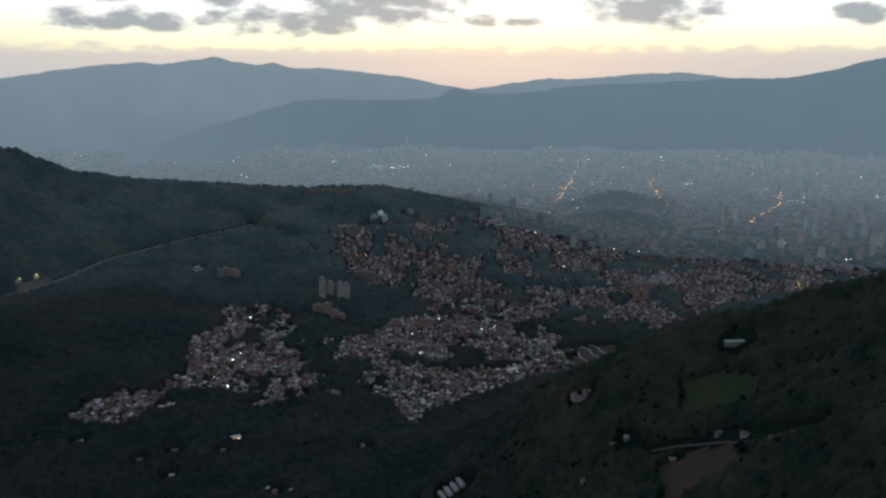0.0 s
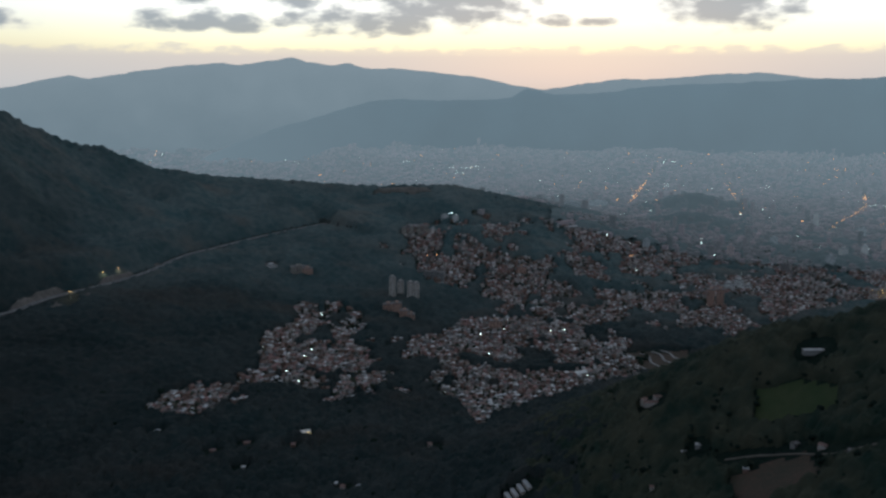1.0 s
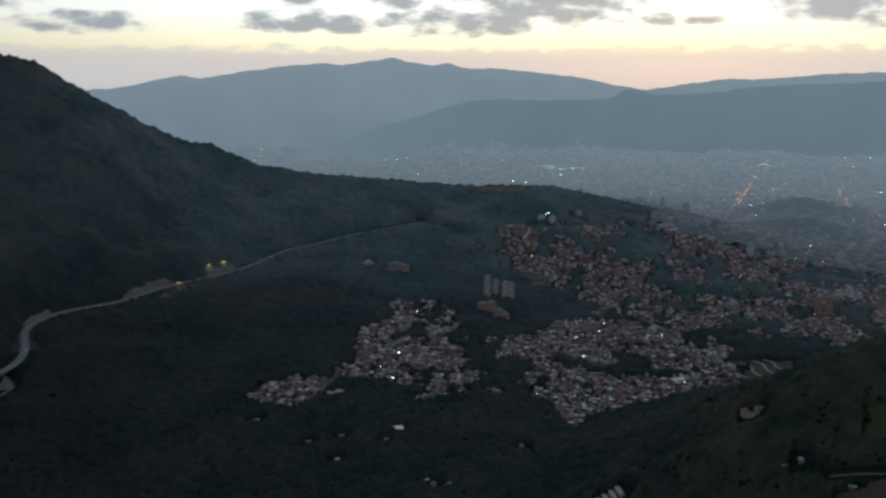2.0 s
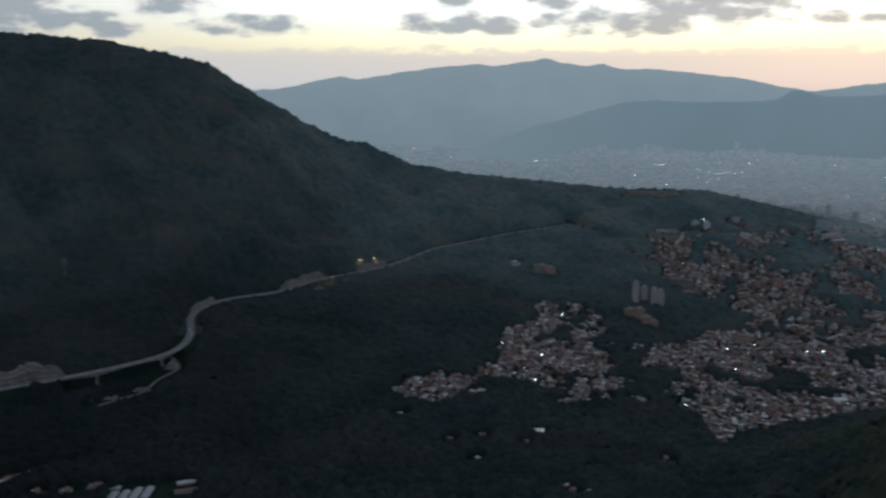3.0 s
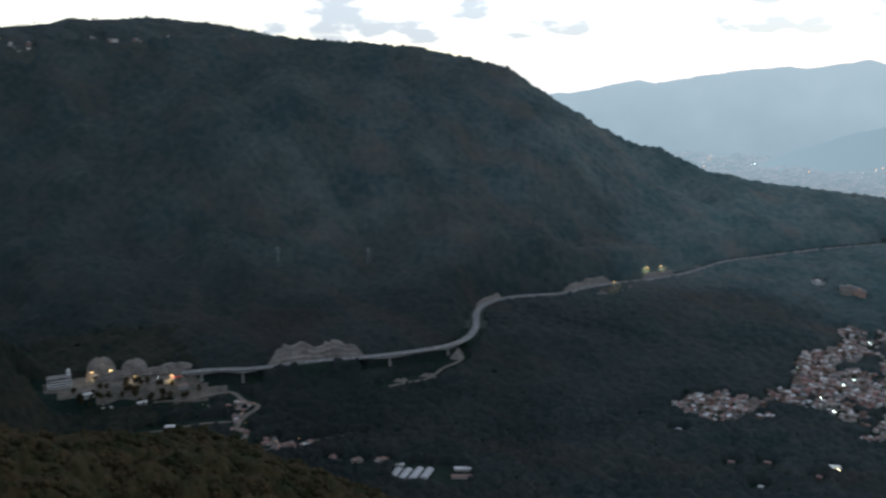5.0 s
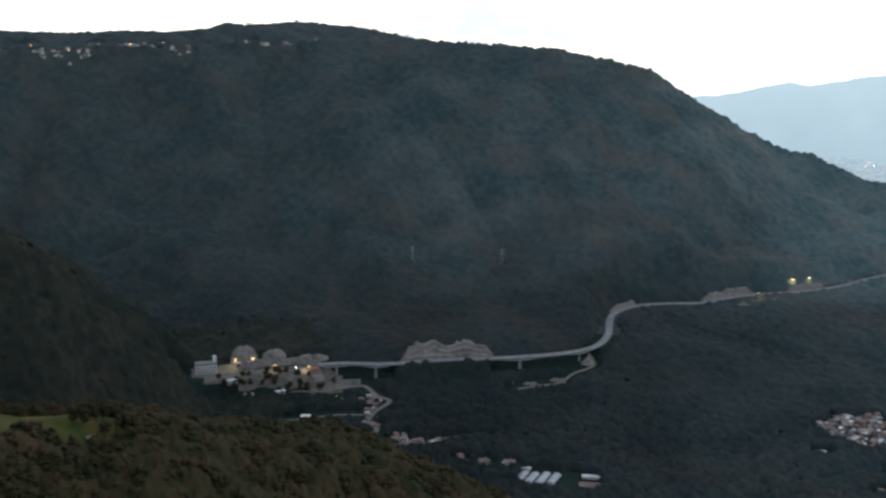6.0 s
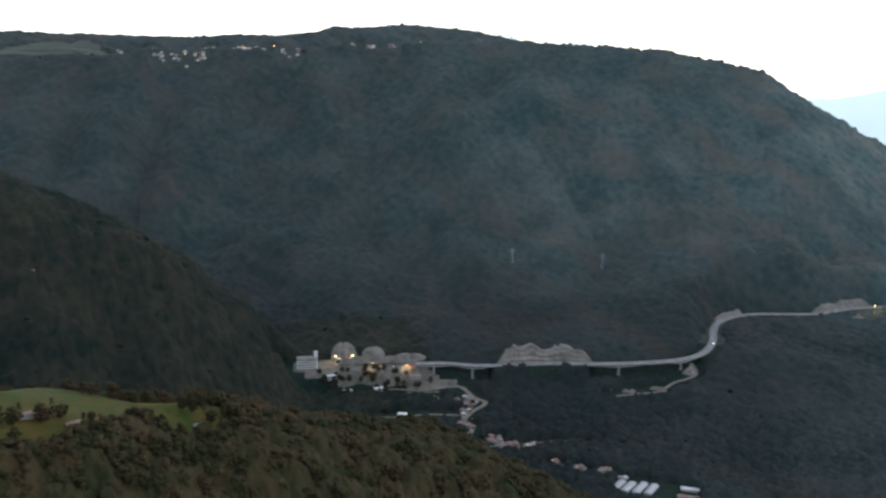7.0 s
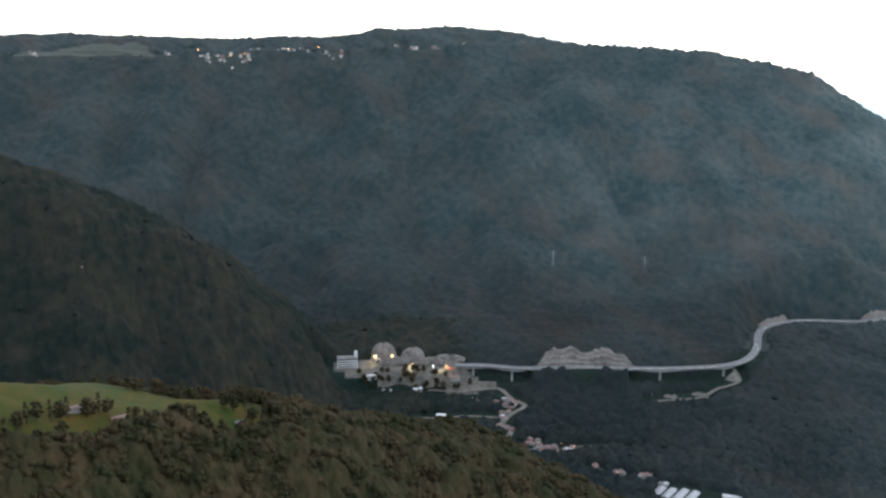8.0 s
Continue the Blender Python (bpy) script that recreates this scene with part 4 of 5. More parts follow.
def build_town():
    rs = np.random.RandomState(23)
    # close quarter on a loose, turning grid
    gx, gy = np.meshgrid(np.arange(-620, 1150, 7.2), np.arange(1010, 2280, 7.4))
    x, y = gx.ravel() + rs.uniform(-2.2, 2.2, gx.size), gy.ravel() + rs.uniform(-2.0, 2.0, gx.size)
    r = np.hypot(x, y)
    a = np.degrees(np.arctan2(-x, y))
    ok = is_town(x, y) & (r < 2250) & (a > -31) & (rs.rand(len(x)) < 0.84)
    for sx, sy, sr in SITES:
        ok &= np.hypot(x - sx, y - sy) > sr * 0.8
    x, y, r = x[ok], y[ok], r[ok]
    turn = 2.4 * wave(x, y, 160, 31) + rs.normal(0, 0.12, len(x))
    z = land(x, y)
    order = np.argsort(r)
    near = np.zeros(len(x), bool)
    near[order[:175]] = True
    for i in np.where(near)[0]:
        put(HOUSES[rs.randint(len(HOUSES))], float(x[i]), float(y[i]), float(turn[i]))
    x, y, z, turn, r = x[~near], y[~near], z[~near], turn[~near], r[~near]
    n = len(x)
    roof = rs.choice([0, 0, 0, 0, 1, 1, 2, 2], n)
    mass_houses("hillside_houses", "dense brick and plaster houses with clay tile and zinc roofs", x, y, z, rs.uniform(4.6, 8.2, n), rs.uniform(4.4, 6.4, n),
                rs.choice([2.6, 2.6, 5.2, 5.2, 7.8], n), np.where(roof == 2, 0.15, rs.uniform(0.8, 1.7, n)), turn, rs.choice([0, 0, 0, 1, 1, 2], n), roof)
    # the wide city floor
    gx, gy = np.meshgrid(np.arange(-2500, 2500, 17.0), np.arange(1700, 4700, 19.0))
    x, y = gx.ravel() + rs.uniform(-3, 3, gx.size), gy.ravel() + rs.uniform(-3, 3, gx.size)
    r, a = np.hypot(x, y), np.degrees(np.arctan2(-x, y))
    ok = is_town(x, y) & (r > 2250) & (r < 4560) & (a > -31) & (a < 33) & (rs.rand(len(x)) < 0.82)
    x, y, a = x[ok], y[ok], a[ok]
    n = len(x)
    r = np.hypot(x, y)
    tall = rs.rand(n) < np.where(a < -9, 0.035, 0.008) * (wave(x, y, 300, 33) * 2)
    h = np.where(tall, rs.uniform(18, 44, n), rs.uniform(5, 13, n))
    big = rs.rand(n) < np.where((a > 8) & (r > 3000), 0.09, 0.05)
    roof = np.where(big, 1, rs.choice([0, 0, 0, 1, 2, 2, 2], n))
    lx, ly = np.where(big & ~tall, rs.uniform(26, 60, n), rs.uniform(9, 15, n)), rs.uniform(9, 15, n)
    turn = 0.35 + 1.1 * np.round(3 * wave(x, y, 600, 34)) / 3
    wall = np.where(tall, 2, rs.choice([0, 0, 1, 2, 2, 2], n))
    rise = np.where(roof == 2, 0.2, rs.uniform(0.6, 1.8, n))
    z = land(x, y)
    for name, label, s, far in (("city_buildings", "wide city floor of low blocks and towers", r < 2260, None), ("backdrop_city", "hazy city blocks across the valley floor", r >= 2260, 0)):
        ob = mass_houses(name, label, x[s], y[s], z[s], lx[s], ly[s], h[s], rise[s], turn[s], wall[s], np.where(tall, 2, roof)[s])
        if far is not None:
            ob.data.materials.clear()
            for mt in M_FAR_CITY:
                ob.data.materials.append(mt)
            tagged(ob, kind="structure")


build_town()

# ---------------------------------------------------------------- the new road and its viaducts
M_ASPHALT = material("pale_new_asphalt", (0.15, 0.15, 0.15), (0.11, 0.11, 0.112), 0.05, 0.75, fine=0.8)
M_PARAPET = material("road_parapet_concrete", (0.30, 0.295, 0.285), (0.22, 0.215, 0.21), 0.1, 0.8, fine=0.8)
M_SHOT = material("grey_sprayed_concrete", (0.20, 0.182, 0.165), (0.10, 0.090, 0.082), 0.06, 0.9, fine=0.25, bump=0.5)
M_DIRT = material("pale_dirt_track", (0.16, 0.14, 0.12), (0.10, 0.088, 0.075), 0.08, 0.9, fine=0.4)
M_WHITE = material("white_painted_sheet", (0.72, 0.72, 0.70), (0.55, 0.55, 0.54), 0.1, 0.5, fine=0.6)
M_FILM = material("weathered_greenhouse_film", (0.42, 0.42, 0.43), (0.30, 0.30, 0.31), 0.12, 0.45, fine=0.7)
M_STEEL = material("galvanised_steel", (0.40, 0.41, 0.42), None, 0.3, 0.45, metal=0.7, fine=1.0)
M_DARK = material("dark_opening", (0.015, 0.015, 0.017), None, 0.3, 0.8, fine=1.0)
M_BARK = material("tree_bark", (0.07, 0.055, 0.04), None, 0.5, 0.9, fine=2.0)
M_AMBER = lamp_glass("amber_lamp_glass", (1.0, 0.60, 0.20), 3.0)
M_COOL = lamp_glass("cool_lamp_glass", (0.85, 1.0, 0.85), 6.5)
M_WARM = lamp_glass("warm_window_lamp", (1.0, 0.50, 0.22), 1.4)
M_ORANGE = lamp_glass("sodium_lamp_glass", (1.0, 0.42, 0.14), 4.0)


def ribbon(geo, line, left, right, z0, z1, mat=0):
    """A strip of thickness z0..z1 along a line, between two offsets."""
    n = len(line)
    P = [Vector(p) for p in line]
    rows = []
    for i in range(n):
        d = (P[min(i + 1, n - 1)] - P[max(i - 1, 0)])
        s = Vector((-d.y, d.x, 0)).normalized()
        a, b = P[i] + s * left, P[i] + s * right
        low = z0(i) if callable(z0) else z0
        rows.append([(a.x, a.y, P[i].z + z1), (b.x, b.y, P[i].z + z1), (b.x, b.y, P[i].z + low), (a.x, a.y, P[i].z + low)])
    base = len(geo.v)
    geo.v += [p for r in rows for p in r]
    for i in range(n - 1):
        for k in range(4):
            a, b = base + 4 * i + k, base + 4 * i + (k + 1) % 4
            geo.f.append((a, b, b + 4, a + 4))
            geo.m.append(mat)
    geo.f += [(base, base + 3, base + 2, base + 1), tuple(base + 4 * (n - 1) + k for k in range(4))]
    geo.m += [mat, mat]


def build_road():
    open_road = ROAD_LINE[20:]      # the yard lies over its first stretch
    g = Geo()
    ribbon(g, open_road, 5.6, -5.6, -0.4, 0.55)
    road = lone("road", g, M_ASPHALT, "pale grey new mountain road winding along the slope", "road", kind="structure")
    for side in (5.3, -5.3):
        g = Geo()
        ribbon(g, open_road, side + 0.3, side - 0.3, 0.55, 1.5)
        part("parapet", g, M_PARAPET, road)
    g = Geo()
    for i in range(0, len(open_road) - 1, 2):
        ribbon(g, [open_road[i], open_road[i + 1]], 0.2, -0.2, 0.56, 0.58)
    tagged(part("lane_marking", g, M_WHITE, road), kind="stuff")
    for a, b in SPANS:
        span = ROAD_LINE[int(a * 8):int(b * 8) + 1]
        c = span[len(span) // 2]
        v = thing("viaduct", "pale concrete road viaduct on slender piers", "viaduct", "viaducts of the new road")
        step = max(7, len(span) // 2)
        piers = range(step // 2, len(span), step)
        g = Geo()
        ribbon(g, span, 3.4, -3.4, lambda i: -1.7 - 2.6 * max(math.exp(-((i - k) / 2.2) ** 2) for k in piers), -0.42)
        part("girder", g, M_PARAPET, v, "haunched pale concrete girder")
        for i in piers:
            x, y, z = span[i]
            lo = float(land(x, y)) - 2
            g = Geo()
            g.tube(x, y, lo, 1.9, 1.6, z - 3.2 - lo, 10)
            p = part("pier", g, M_PARAPET, v)
            g = Geo()
            d = Vector(span[min(i + 1, len(span) - 1)]) - Vector(span[i - 1])
            g.box(x, y, z - 3.3, 2.4, 8.0, 1.1, math.atan2(d.y, d.x))
            part("cap", g, M_PARAPET, p)


build_road()


def uphill(i):
    """Unit way from the road towards the mountain at ROAD_LINE[i]."""
    p, q = Vector(ROAD_LINE[max(i - 1, 0)]), Vector(ROAD_LINE[min(i + 1, len(ROAD_LINE) - 1)])
    s = Vector((-(q - p).y, (q - p).x, 0)).normalized()
    return s


def build_cut(i0, i1, tall, seed, label, off=8.0):
    """A sprayed rock cutting beside the road, uneven along its top, leaning back."""
    cols, rows = [], 10
    for i in np.arange(i0, i1 + 0.01, 0.5):
        k = min(int(i), len(ROAD_LINE) - 2)
        p = Vector(ROAD_LINE[k]).lerp(Vector(ROAD_LINE[k + 1]), i - k)
        s = uphill(k)
        u = (i - i0) / (i1 - i0)
        h = tall * min(1.0, 11 * u, 9 * (1 - u)) * (0.46 + 0.55 * float(wave(i * 17.0, seed * 90.0, 32.0, seed)) + 0.42 * float(wave(i * 17.0, seed * 50.0, 9.0, seed))) + 0.6
        col = []
        for r in range(rows):
            v = r / (rows - 1)
            b = off + 0.18 * h * v + 0.20 * h * math.floor(v * 3.0 + 0.01) / 3.0 + 1.8 * (float(wave(i * 9.0, v * 60.0, 10.0, seed + 3)) - 0.5)
            q = p + s * b
            col.append((q.x, q.y, p.z - 0.6 + h * v))
        q = p + s * (off + 0.54 * h + 12)
        col.append((q.x, q.y, p.z - 3))
        cols.append(col)
    g = Geo()
    k = rows + 1
    g.v = [q for c in cols for q in c]
    for a in range(len(cols) - 1):
        for r in range(k - 1):
            g.f.append((a * k + r, (a + 1) * k + r, (a + 1) * k + r + 1, a * k + r + 1))
            g.m.append(0)
    for a in (0, len(cols) - 1):
        g.f.append(tuple(a * k + r for r in range(k)))
        g.m.append(0)
    return lone("rock_cutting", g, M_SHOT, label, "cutting", smooth=False)


build_cut(33.5, 48.5, 22, 4, "long grey sprayed concrete rock cutting above the road")
build_cut(10, 18.5, 9, 6, "low grey rock cutting beside the tunnel yard")
build_cut(120, 131, 14, 8, "pale earth cutting with work lamps above the road")
build_cut(135, 142, 11, 9, "pale bare earth cutting beside the road")
build_cut(96, 108, 8, 12, "low ochre earth cutting inside the road bend")


def dome_face(x, y, z, wide, tall, turn, label, seed):
    """A rounded sprayed concrete tunnel face, bulging out of the slope."""
    g = Geo()
    rows, cols = 9, 17
    for r in range(rows):
        v = r / (rows - 1)
        for c in range(cols):
            u = c / (cols - 1) * 2 - 1
            w = wide / 2 * (1 - 0.12 * v) * math.sqrt(max(0.06, 1 - v ** 4.0))
            px = u * w
            py = 0.30 * tall * v + 5.0 * u * u + 2.6 * (float(wave(u * 40 + seed * 100, v * 40, 9, seed)) - 0.5)
            pz = tall * v + 2.4 * v * (float(wave(u * 30, seed * 70, 6, seed)) - 0.5)
            g.v.append((px, py, pz - 1))
    for r in range(rows - 1):
        for c in range(cols - 1):
            a = r * cols + c
            g.f.append((a, a + 1, a + cols + 1, a + cols))
            g.m.append(0)
    b = len(g.v)
    for c in range(cols):
        q = g.v[(rows - 1) * cols + c]
        g.v.append((q[0], q[1] + 10, -1))
    for c in range(cols - 1):
        a = (rows - 1) * cols + c
        g.f.append((a, a + 1, b + c + 1, b + c))
        g.m.append(0)
    ob = thing("tunnel_face", label, "tunnel portal", "", (x, y, z), turn)
    part("lining", g, M_SHOT, ob)
    return ob



def facing(x, y):
    """Turn that makes a thing's front look towards the open valley."""
    return math.atan2(-x, y)


YARD_Z = 48.6
face = dome_face(-1125, 578, YARD_Z, 40, 29, facing(-1125, 578), "rounded grey sprayed concrete tunnel face lit by two lamps", 2)
for px in (-7.5, 7.5):
    g = Geo()
    ring = [(math.cos(a), math.sin(a)) for a in np.linspace(0, math.pi, 12)]
    g.hull([(px + 5.0 * c, 4.2, 6.2 * s - 0.5) for c, s in ring], [(px + 5.0 * c, -0.8 + 0.1 * s, 6.2 * s - 0.5) for c, s in ring])
    p = part("portal_mouth", g, M_PARAPET, face)
    # solid dark plug: the shade inside the bore is put into its colour
    g = Geo()
    g.hull([(px + 4.3 * c, 2.0, 5.4 * s - 0.5) for c, s in ring], [(px + 4.3 * c, -0.9, 5.4 * s - 0.5) for c, s in ring])
    part("opening", g, M_DARK, p)
dome_face(-1106, 618, YARD_Z - 1, 38, 22, facing(-1106, 618), "rounded grey sprayed rock face beside the tunnel", 5)
dome_face(-1078, 668, YARD_Z - 1, 52, 11, facing(-1078, 668), "low grey sprayed rock face beside the road", 7)


def works_building(x, y, z, lx, ly, floors, turn, label):
    b = thing("works_building", label, "building", "", (x, y, z), turn)
    g = Geo()
    g.box(0, 0, -2, lx, ly, floors * 3.6 + 2)
    part("wall", g, M_WHITE, b)
    for f in range(floors):
        g = Geo()
        g.box(0, -ly / 2 - 0.06, f * 3.6 + 1.1, lx * 0.94, 0.3, 1.7)
        part("window_band", g, M_PANE, b, "dark window band")
    g = Geo()
    g.box(0, 0, floors * 3.6, lx + 1.4, ly + 1.4, 0.5)
    part("roof", g, M_SLAB, b)
    g = Geo()
    g.box(lx * 0.42, ly * 0.2, floors * 3.6 + 0.5, 4.5, 4.5, 8.0)
    part("stair_tower", g, M_WHITE, b)
    return b


works_building(-1135, 522, YARD_Z, 30, 14, 4, facing(-1135, 522), "white flat-roofed works building with dark window bands")


def shed(x, y, lx, ly, h, turn, roof, label, wall=None, z=None, group=""):
    """A long low shed with a ribbed pitched roof."""
    zz = float(land(x, y)) if z is None else z
    s = thing("shed", label, "shed", group, (x, y, zz), turn)
    g = Geo()
    g.box(0, 0, -2.5, lx, ly, h + 2.5)
    part("wall", g, wall or M_CONCRETE, s)
    g = Geo()
    g.gable(0, 0, h + 0.2, lx + 1.0, ly + 1.0, ly * 0.16)
    rf = part("roof", g, roof, s)
    g = Geo()
    for k in range(int(lx // 3)):
        g.gable(-lx / 2 + 1.5 + 3 * k, 0, h + 0.42, 0.25, ly + 1.0, ly * 0.16, 0.0, 0, 0.3)
    tagged(part("seam", g, roof, rf), kind="stuff")
    return s


for x, y, lx, ly, c, lab in ((-1066, 552, 13, 7, M_ZINC, "small zinc-roofed shed in the works yard"), (-1046, 592, 12, 7, M_WHITE, "white-roofed store in the works yard"),
                             (-1090, 540, 15, 7, M_ZINC, "zinc-roofed workshop in the works yard"), (-1028, 645, 14, 7, M_TILE, "rust-red roofed shed beside the yard road")):
    shed(x, y, lx, ly, 4.0, facing(x, y) + 0.3, c, lab, M_CONCRETE)


def track(line, wide, label):
    pts = smooth_line([(x, y, float(land(x, y)) + 0.3) for x, y in line], 6)
    pts = [(x, y, max(float(land(x, y)), 0 if z is None else z - 1.5) + 0.5) for x, y, z in pts]
    g = Geo()
    ribbon(g, pts, wide / 2, -wide / 2, -1.5, 0.15)
    lone("dirt_track", g, M_DIRT, label, "track", kind="structure")


for line, wide, lab in zip(TRACKS, (7, 4, 2.6, 5, 2.6), ("pale dirt track winding down to the village", "narrow pale dirt track to a lit farmhouse", "narrow village lane between the houses",
                                                    "pale works track below the viaduct", "narrow pale lane past hillside farmhouses")):
    track(line, wide, lab)


def rock_patch(x, y, wide, tall, label):
    z = float(land(x, y))
    t = facing(x, y)
    g = Geo()
    n, rows = 14, 5
    for r in range(rows):
        v = r / (rows - 1)
        for c in range(n):
            u = c / (n - 1) * 2 - 1
            h = tall * (0.5 + 0.7 * float(wave(u * 30 + x, y, 12, 51))) * (1 - u * u * 0.7)
            lx, ly = u * wide / 2, 0.5 * h * v + 1.4 * (float(wave(u * 30 + x, v * 20, 7, 52)) - 0.5) - 2
            g.v.append((x + lx * math.cos(t) - ly * math.sin(t), y + lx * math.sin(t) + ly * math.cos(t), z - 1.5 + h * v))
    for r in range(rows - 1):
        for c in range(n - 1):
            a = r * n + c
            g.f.append((a, a + 1, a + n + 1, a + n))
            g.m.append(0)
    b = len(g.v)
    for c in range(n):
        q = g.v[(rows - 1) * n + c]
        g.v.append((q[0] - 6 * math.sin(t), q[1] + 6 * math.cos(t), z - 3))
    for c in range(n - 1):
        a = (rows - 1) * n + c
        g.f.append((a, a + 1, b + c + 1, b + c))
        g.m.append(0)
    lone("bare_outcrop", g, M_SHOT, label, "outcrop", "bare outcrops along the road")


for x, y, w, h in ((-835, 890, 24, 8), (-817, 928, 26, 8), (-818, 996, 20, 14), (-855, 868, 8, 8), (-905, 690, 14, 7), (-800, 1410, 26, 14), (-772, 1465, 30, 12), (-760, 1520, 26, 10), (-738, 1700, 26, 9), (-700, 1660, 30, 9)):
    rock_patch(x, y, w, h, "pale bare rock and earth face among dark trees")


# ---------------------------------------------------------------- lamps that the place has
def work_lamp(x, y, z, high, label, glass=None, size=1.0, power=0.0):
    l = thing("work_lamp", label, "lamp", "lamps of the road works", (x, y, z), facing(x, y))
    g = Geo()
    g.tube(0, 0, -1, 0.22, 0.14, high + 1)
    part("pole", g, M_STEEL, l)
    g = Geo()
    g.box(0, -0.5, high, 2.4 * size, 0.7 * size, 0.35)
    h = part("head", g, M_STEEL, l)
    g = Geo()
    g.box(0, -0.6, high - 0.55 * size, 2.2 * size, 0.9 * size, 0.5 * size)
    part("glass", g, glass or M_AMBER, h)
    if power:
        q = bpy.data.lights.new("lamp_light", "SPOT")
        q.energy, q.color, q.spot_size, q.spot_blend, q.shadow_soft_size = power, (1.0, 0.70, 0.38), radians(150), 0.6, 0.6
        o = new("lamp_light", q)
        o.matrix_world = look((x, y, z + high - 0.8), (x, y, z))
    return l


def beside(x, y, side, toward):
    t = facing(x, y)
    return x + side * math.cos(t) + toward * math.sin(t), y + side * math.sin(t) - toward * math.cos(t)


for side in (-12.5, 12.5):
    x, y = beside(-1125, 578, side, 10)
    work_lamp(x, y, YARD_Z, 14, "tall steel mast lamp glowing amber before the tunnel", None, 1.5, 9000)
work_lamp(-1078, 602, YARD_Z, 8, "steel yard lamp glowing amber", None, 0.8, 6000)
work_lamp(-1045, 640, YARD_Z, 7, "steel yard lamp glowing amber over a red tarpaulin", None, 0.8, 6000)
work_lamp(-1056, 624, YARD_Z, 6, "steel yard lamp glowing pale", M_COOL, 0.6)
for x, y, hh in ((-800, 1460, 15), (-793, 1575, 15), (-778, 1610, 14)):
    work_lamp(x, y, float(land(x, y)), hh, "steel mast lamp glowing amber above the cutting", None, 1.2, 5000)


def tarp(x, y, z):
    g = Geo()
    g.gable(x, y, z + 3.2, 12, 6, 1.0, facing(x, y), 0, 0.12)
    lone("tarpaulin", g, material("red_tarpaulin", (0.45, 0.07, 0.04), None, 0.2, 0.7, fine=0.8), "red tarpaulin roof in the works yard", "tarpaulin")


tarp(-1040, 646, YARD_Z)

# ---------------------------------------------------------------- greenhouses, farms and small hamlets
for k in range(4):
    shed(-662 + 9.4 * k, 692 + 8.7 * k, 30 - 4 * (k % 2), 8.0, 2.6, 1.95, M_FILM, "long low greenhouse with a pale film roof", M_FILM, None, "greenhouses in a row")
shed(-606, 764, 36, 7, 3.0, 0.72, M_ZINC, "long zinc-roofed barn beside the greenhouses", M_RENDER)
shed(-596, 745, 34, 7, 3.0, 0.72, M_TILE, "long tile-roofed barn beside the greenhouses", M_RENDER)
for k in range(4):
    shed(-1 + 6.6 * k, 848 + 2.3 * k, 17, 4.0, 3.0, 1.92, M_FILM, "narrow greenhouse with a pale film roof on the dark slope", M_RENDER, None, "small greenhouses in a row")
shed(109, 1318, 20, 12, 5, 0.5, M_WHITE, "white-roofed hall at the edge of the quarter", M_RENDER)
shed(304, 856, 26, 6, 3.0, 0.1, M_ZINC, "long low farm building with a zinc roof", M_CONCRETE)
shed(151, 889, 20, 6, 3.0, 0.2, M_TILE, "long tile-roofed farmhouse on the dark slope", M_RENDER)
shed(-268, 1047, 12, 8, 5.0, 0.4, M_WHITE, "pale gabled house under a bright lamp", M_WHITE)
work_lamp(-262, 1038, float(land(-262, 1038)), 8, "street lamp glowing amber beside a pale house", None, 1.0, 6000)
work_lamp(-969, 586, float(land(-969, 586)), 7, "farmyard lamp glowing amber", M_ORANGE, 0.7, 500)
shed(-975, 590, 12, 7, 4.0, 0.8, M_WHITE, "small white-roofed farmhouse under a lamp", M_RENDER)
work_lamp(118, 1300, float(land(118, 1300)), 7, "street lamp glowing greenish at the quarter's edge", M_COOL, 0.8)


def hamlet(spots, n, spread, seed, kinds=HOUSES):
    rs = random.Random(seed)
    for x, y in spots:
        for k in range(n):
            px, py = x + rs.gauss(0, spread), y + rs.gauss(0, spread)
            put(kinds[rs.randrange(len(kinds))], px, py, rs.uniform(0, 3.1))


VILLAGE = [(-849, 655), (-832, 656), (-818, 658), (-817, 672), (-806, 681), (-748, 673), (-738, 678), (-716, 690), (-697, 711), (-676, 705), (-958, 682), (-945, 696), (-931, 668), (-907, 651), (-985, 646), (-972, 653)]
hamlet(VILLAGE, 4, 6, 3, [HOUSES[k] for k in (0, 1, 4, 5, 6, 7, 2)])
hamlet([(-500, 1785), (-535, 1775)], 3, 14, 5)
for x, y, lx, m_, lab in ((-488, 59, 9, M_TILE, "small farmhouse with a tile roof in the pasture"), (-491, 64, 7, M_SLAB, "small grey-roofed hut in the pasture"),
                          (-483, 82, 9, M_TILE, "brown-roofed farmhouse among pasture trees"), (-506, 158, 7, M_SLAB, "small grey-roofed hut under the trees")):
    shed(x, y, lx * 0.8, 3.8, 2.0, facing(x, y) + 0.4, m_, lab, M_CONCRETE)
FARMS = [(-370, 983), (-362, 1001), (-336, 1010), (-333, 1036), (-276, 1007), (-231, 1010), (-321, 941), (-199, 904), (-188, 901), (-171, 896), (-96, 1020), (171, 810), (183, 806), (217, 753), (256, 757), (275, 735), (290, 704), (135, 914), (155, 893), (145, 902), (121, 983), (139, 772), (-462, 1031), (-451, 1062), (-439, 1102)]
hamlet(FARMS, 1, 3, 7)
hamlet([(-1268, 175), (-1046, 108), (-1180, 170)], 1, 4, 8)
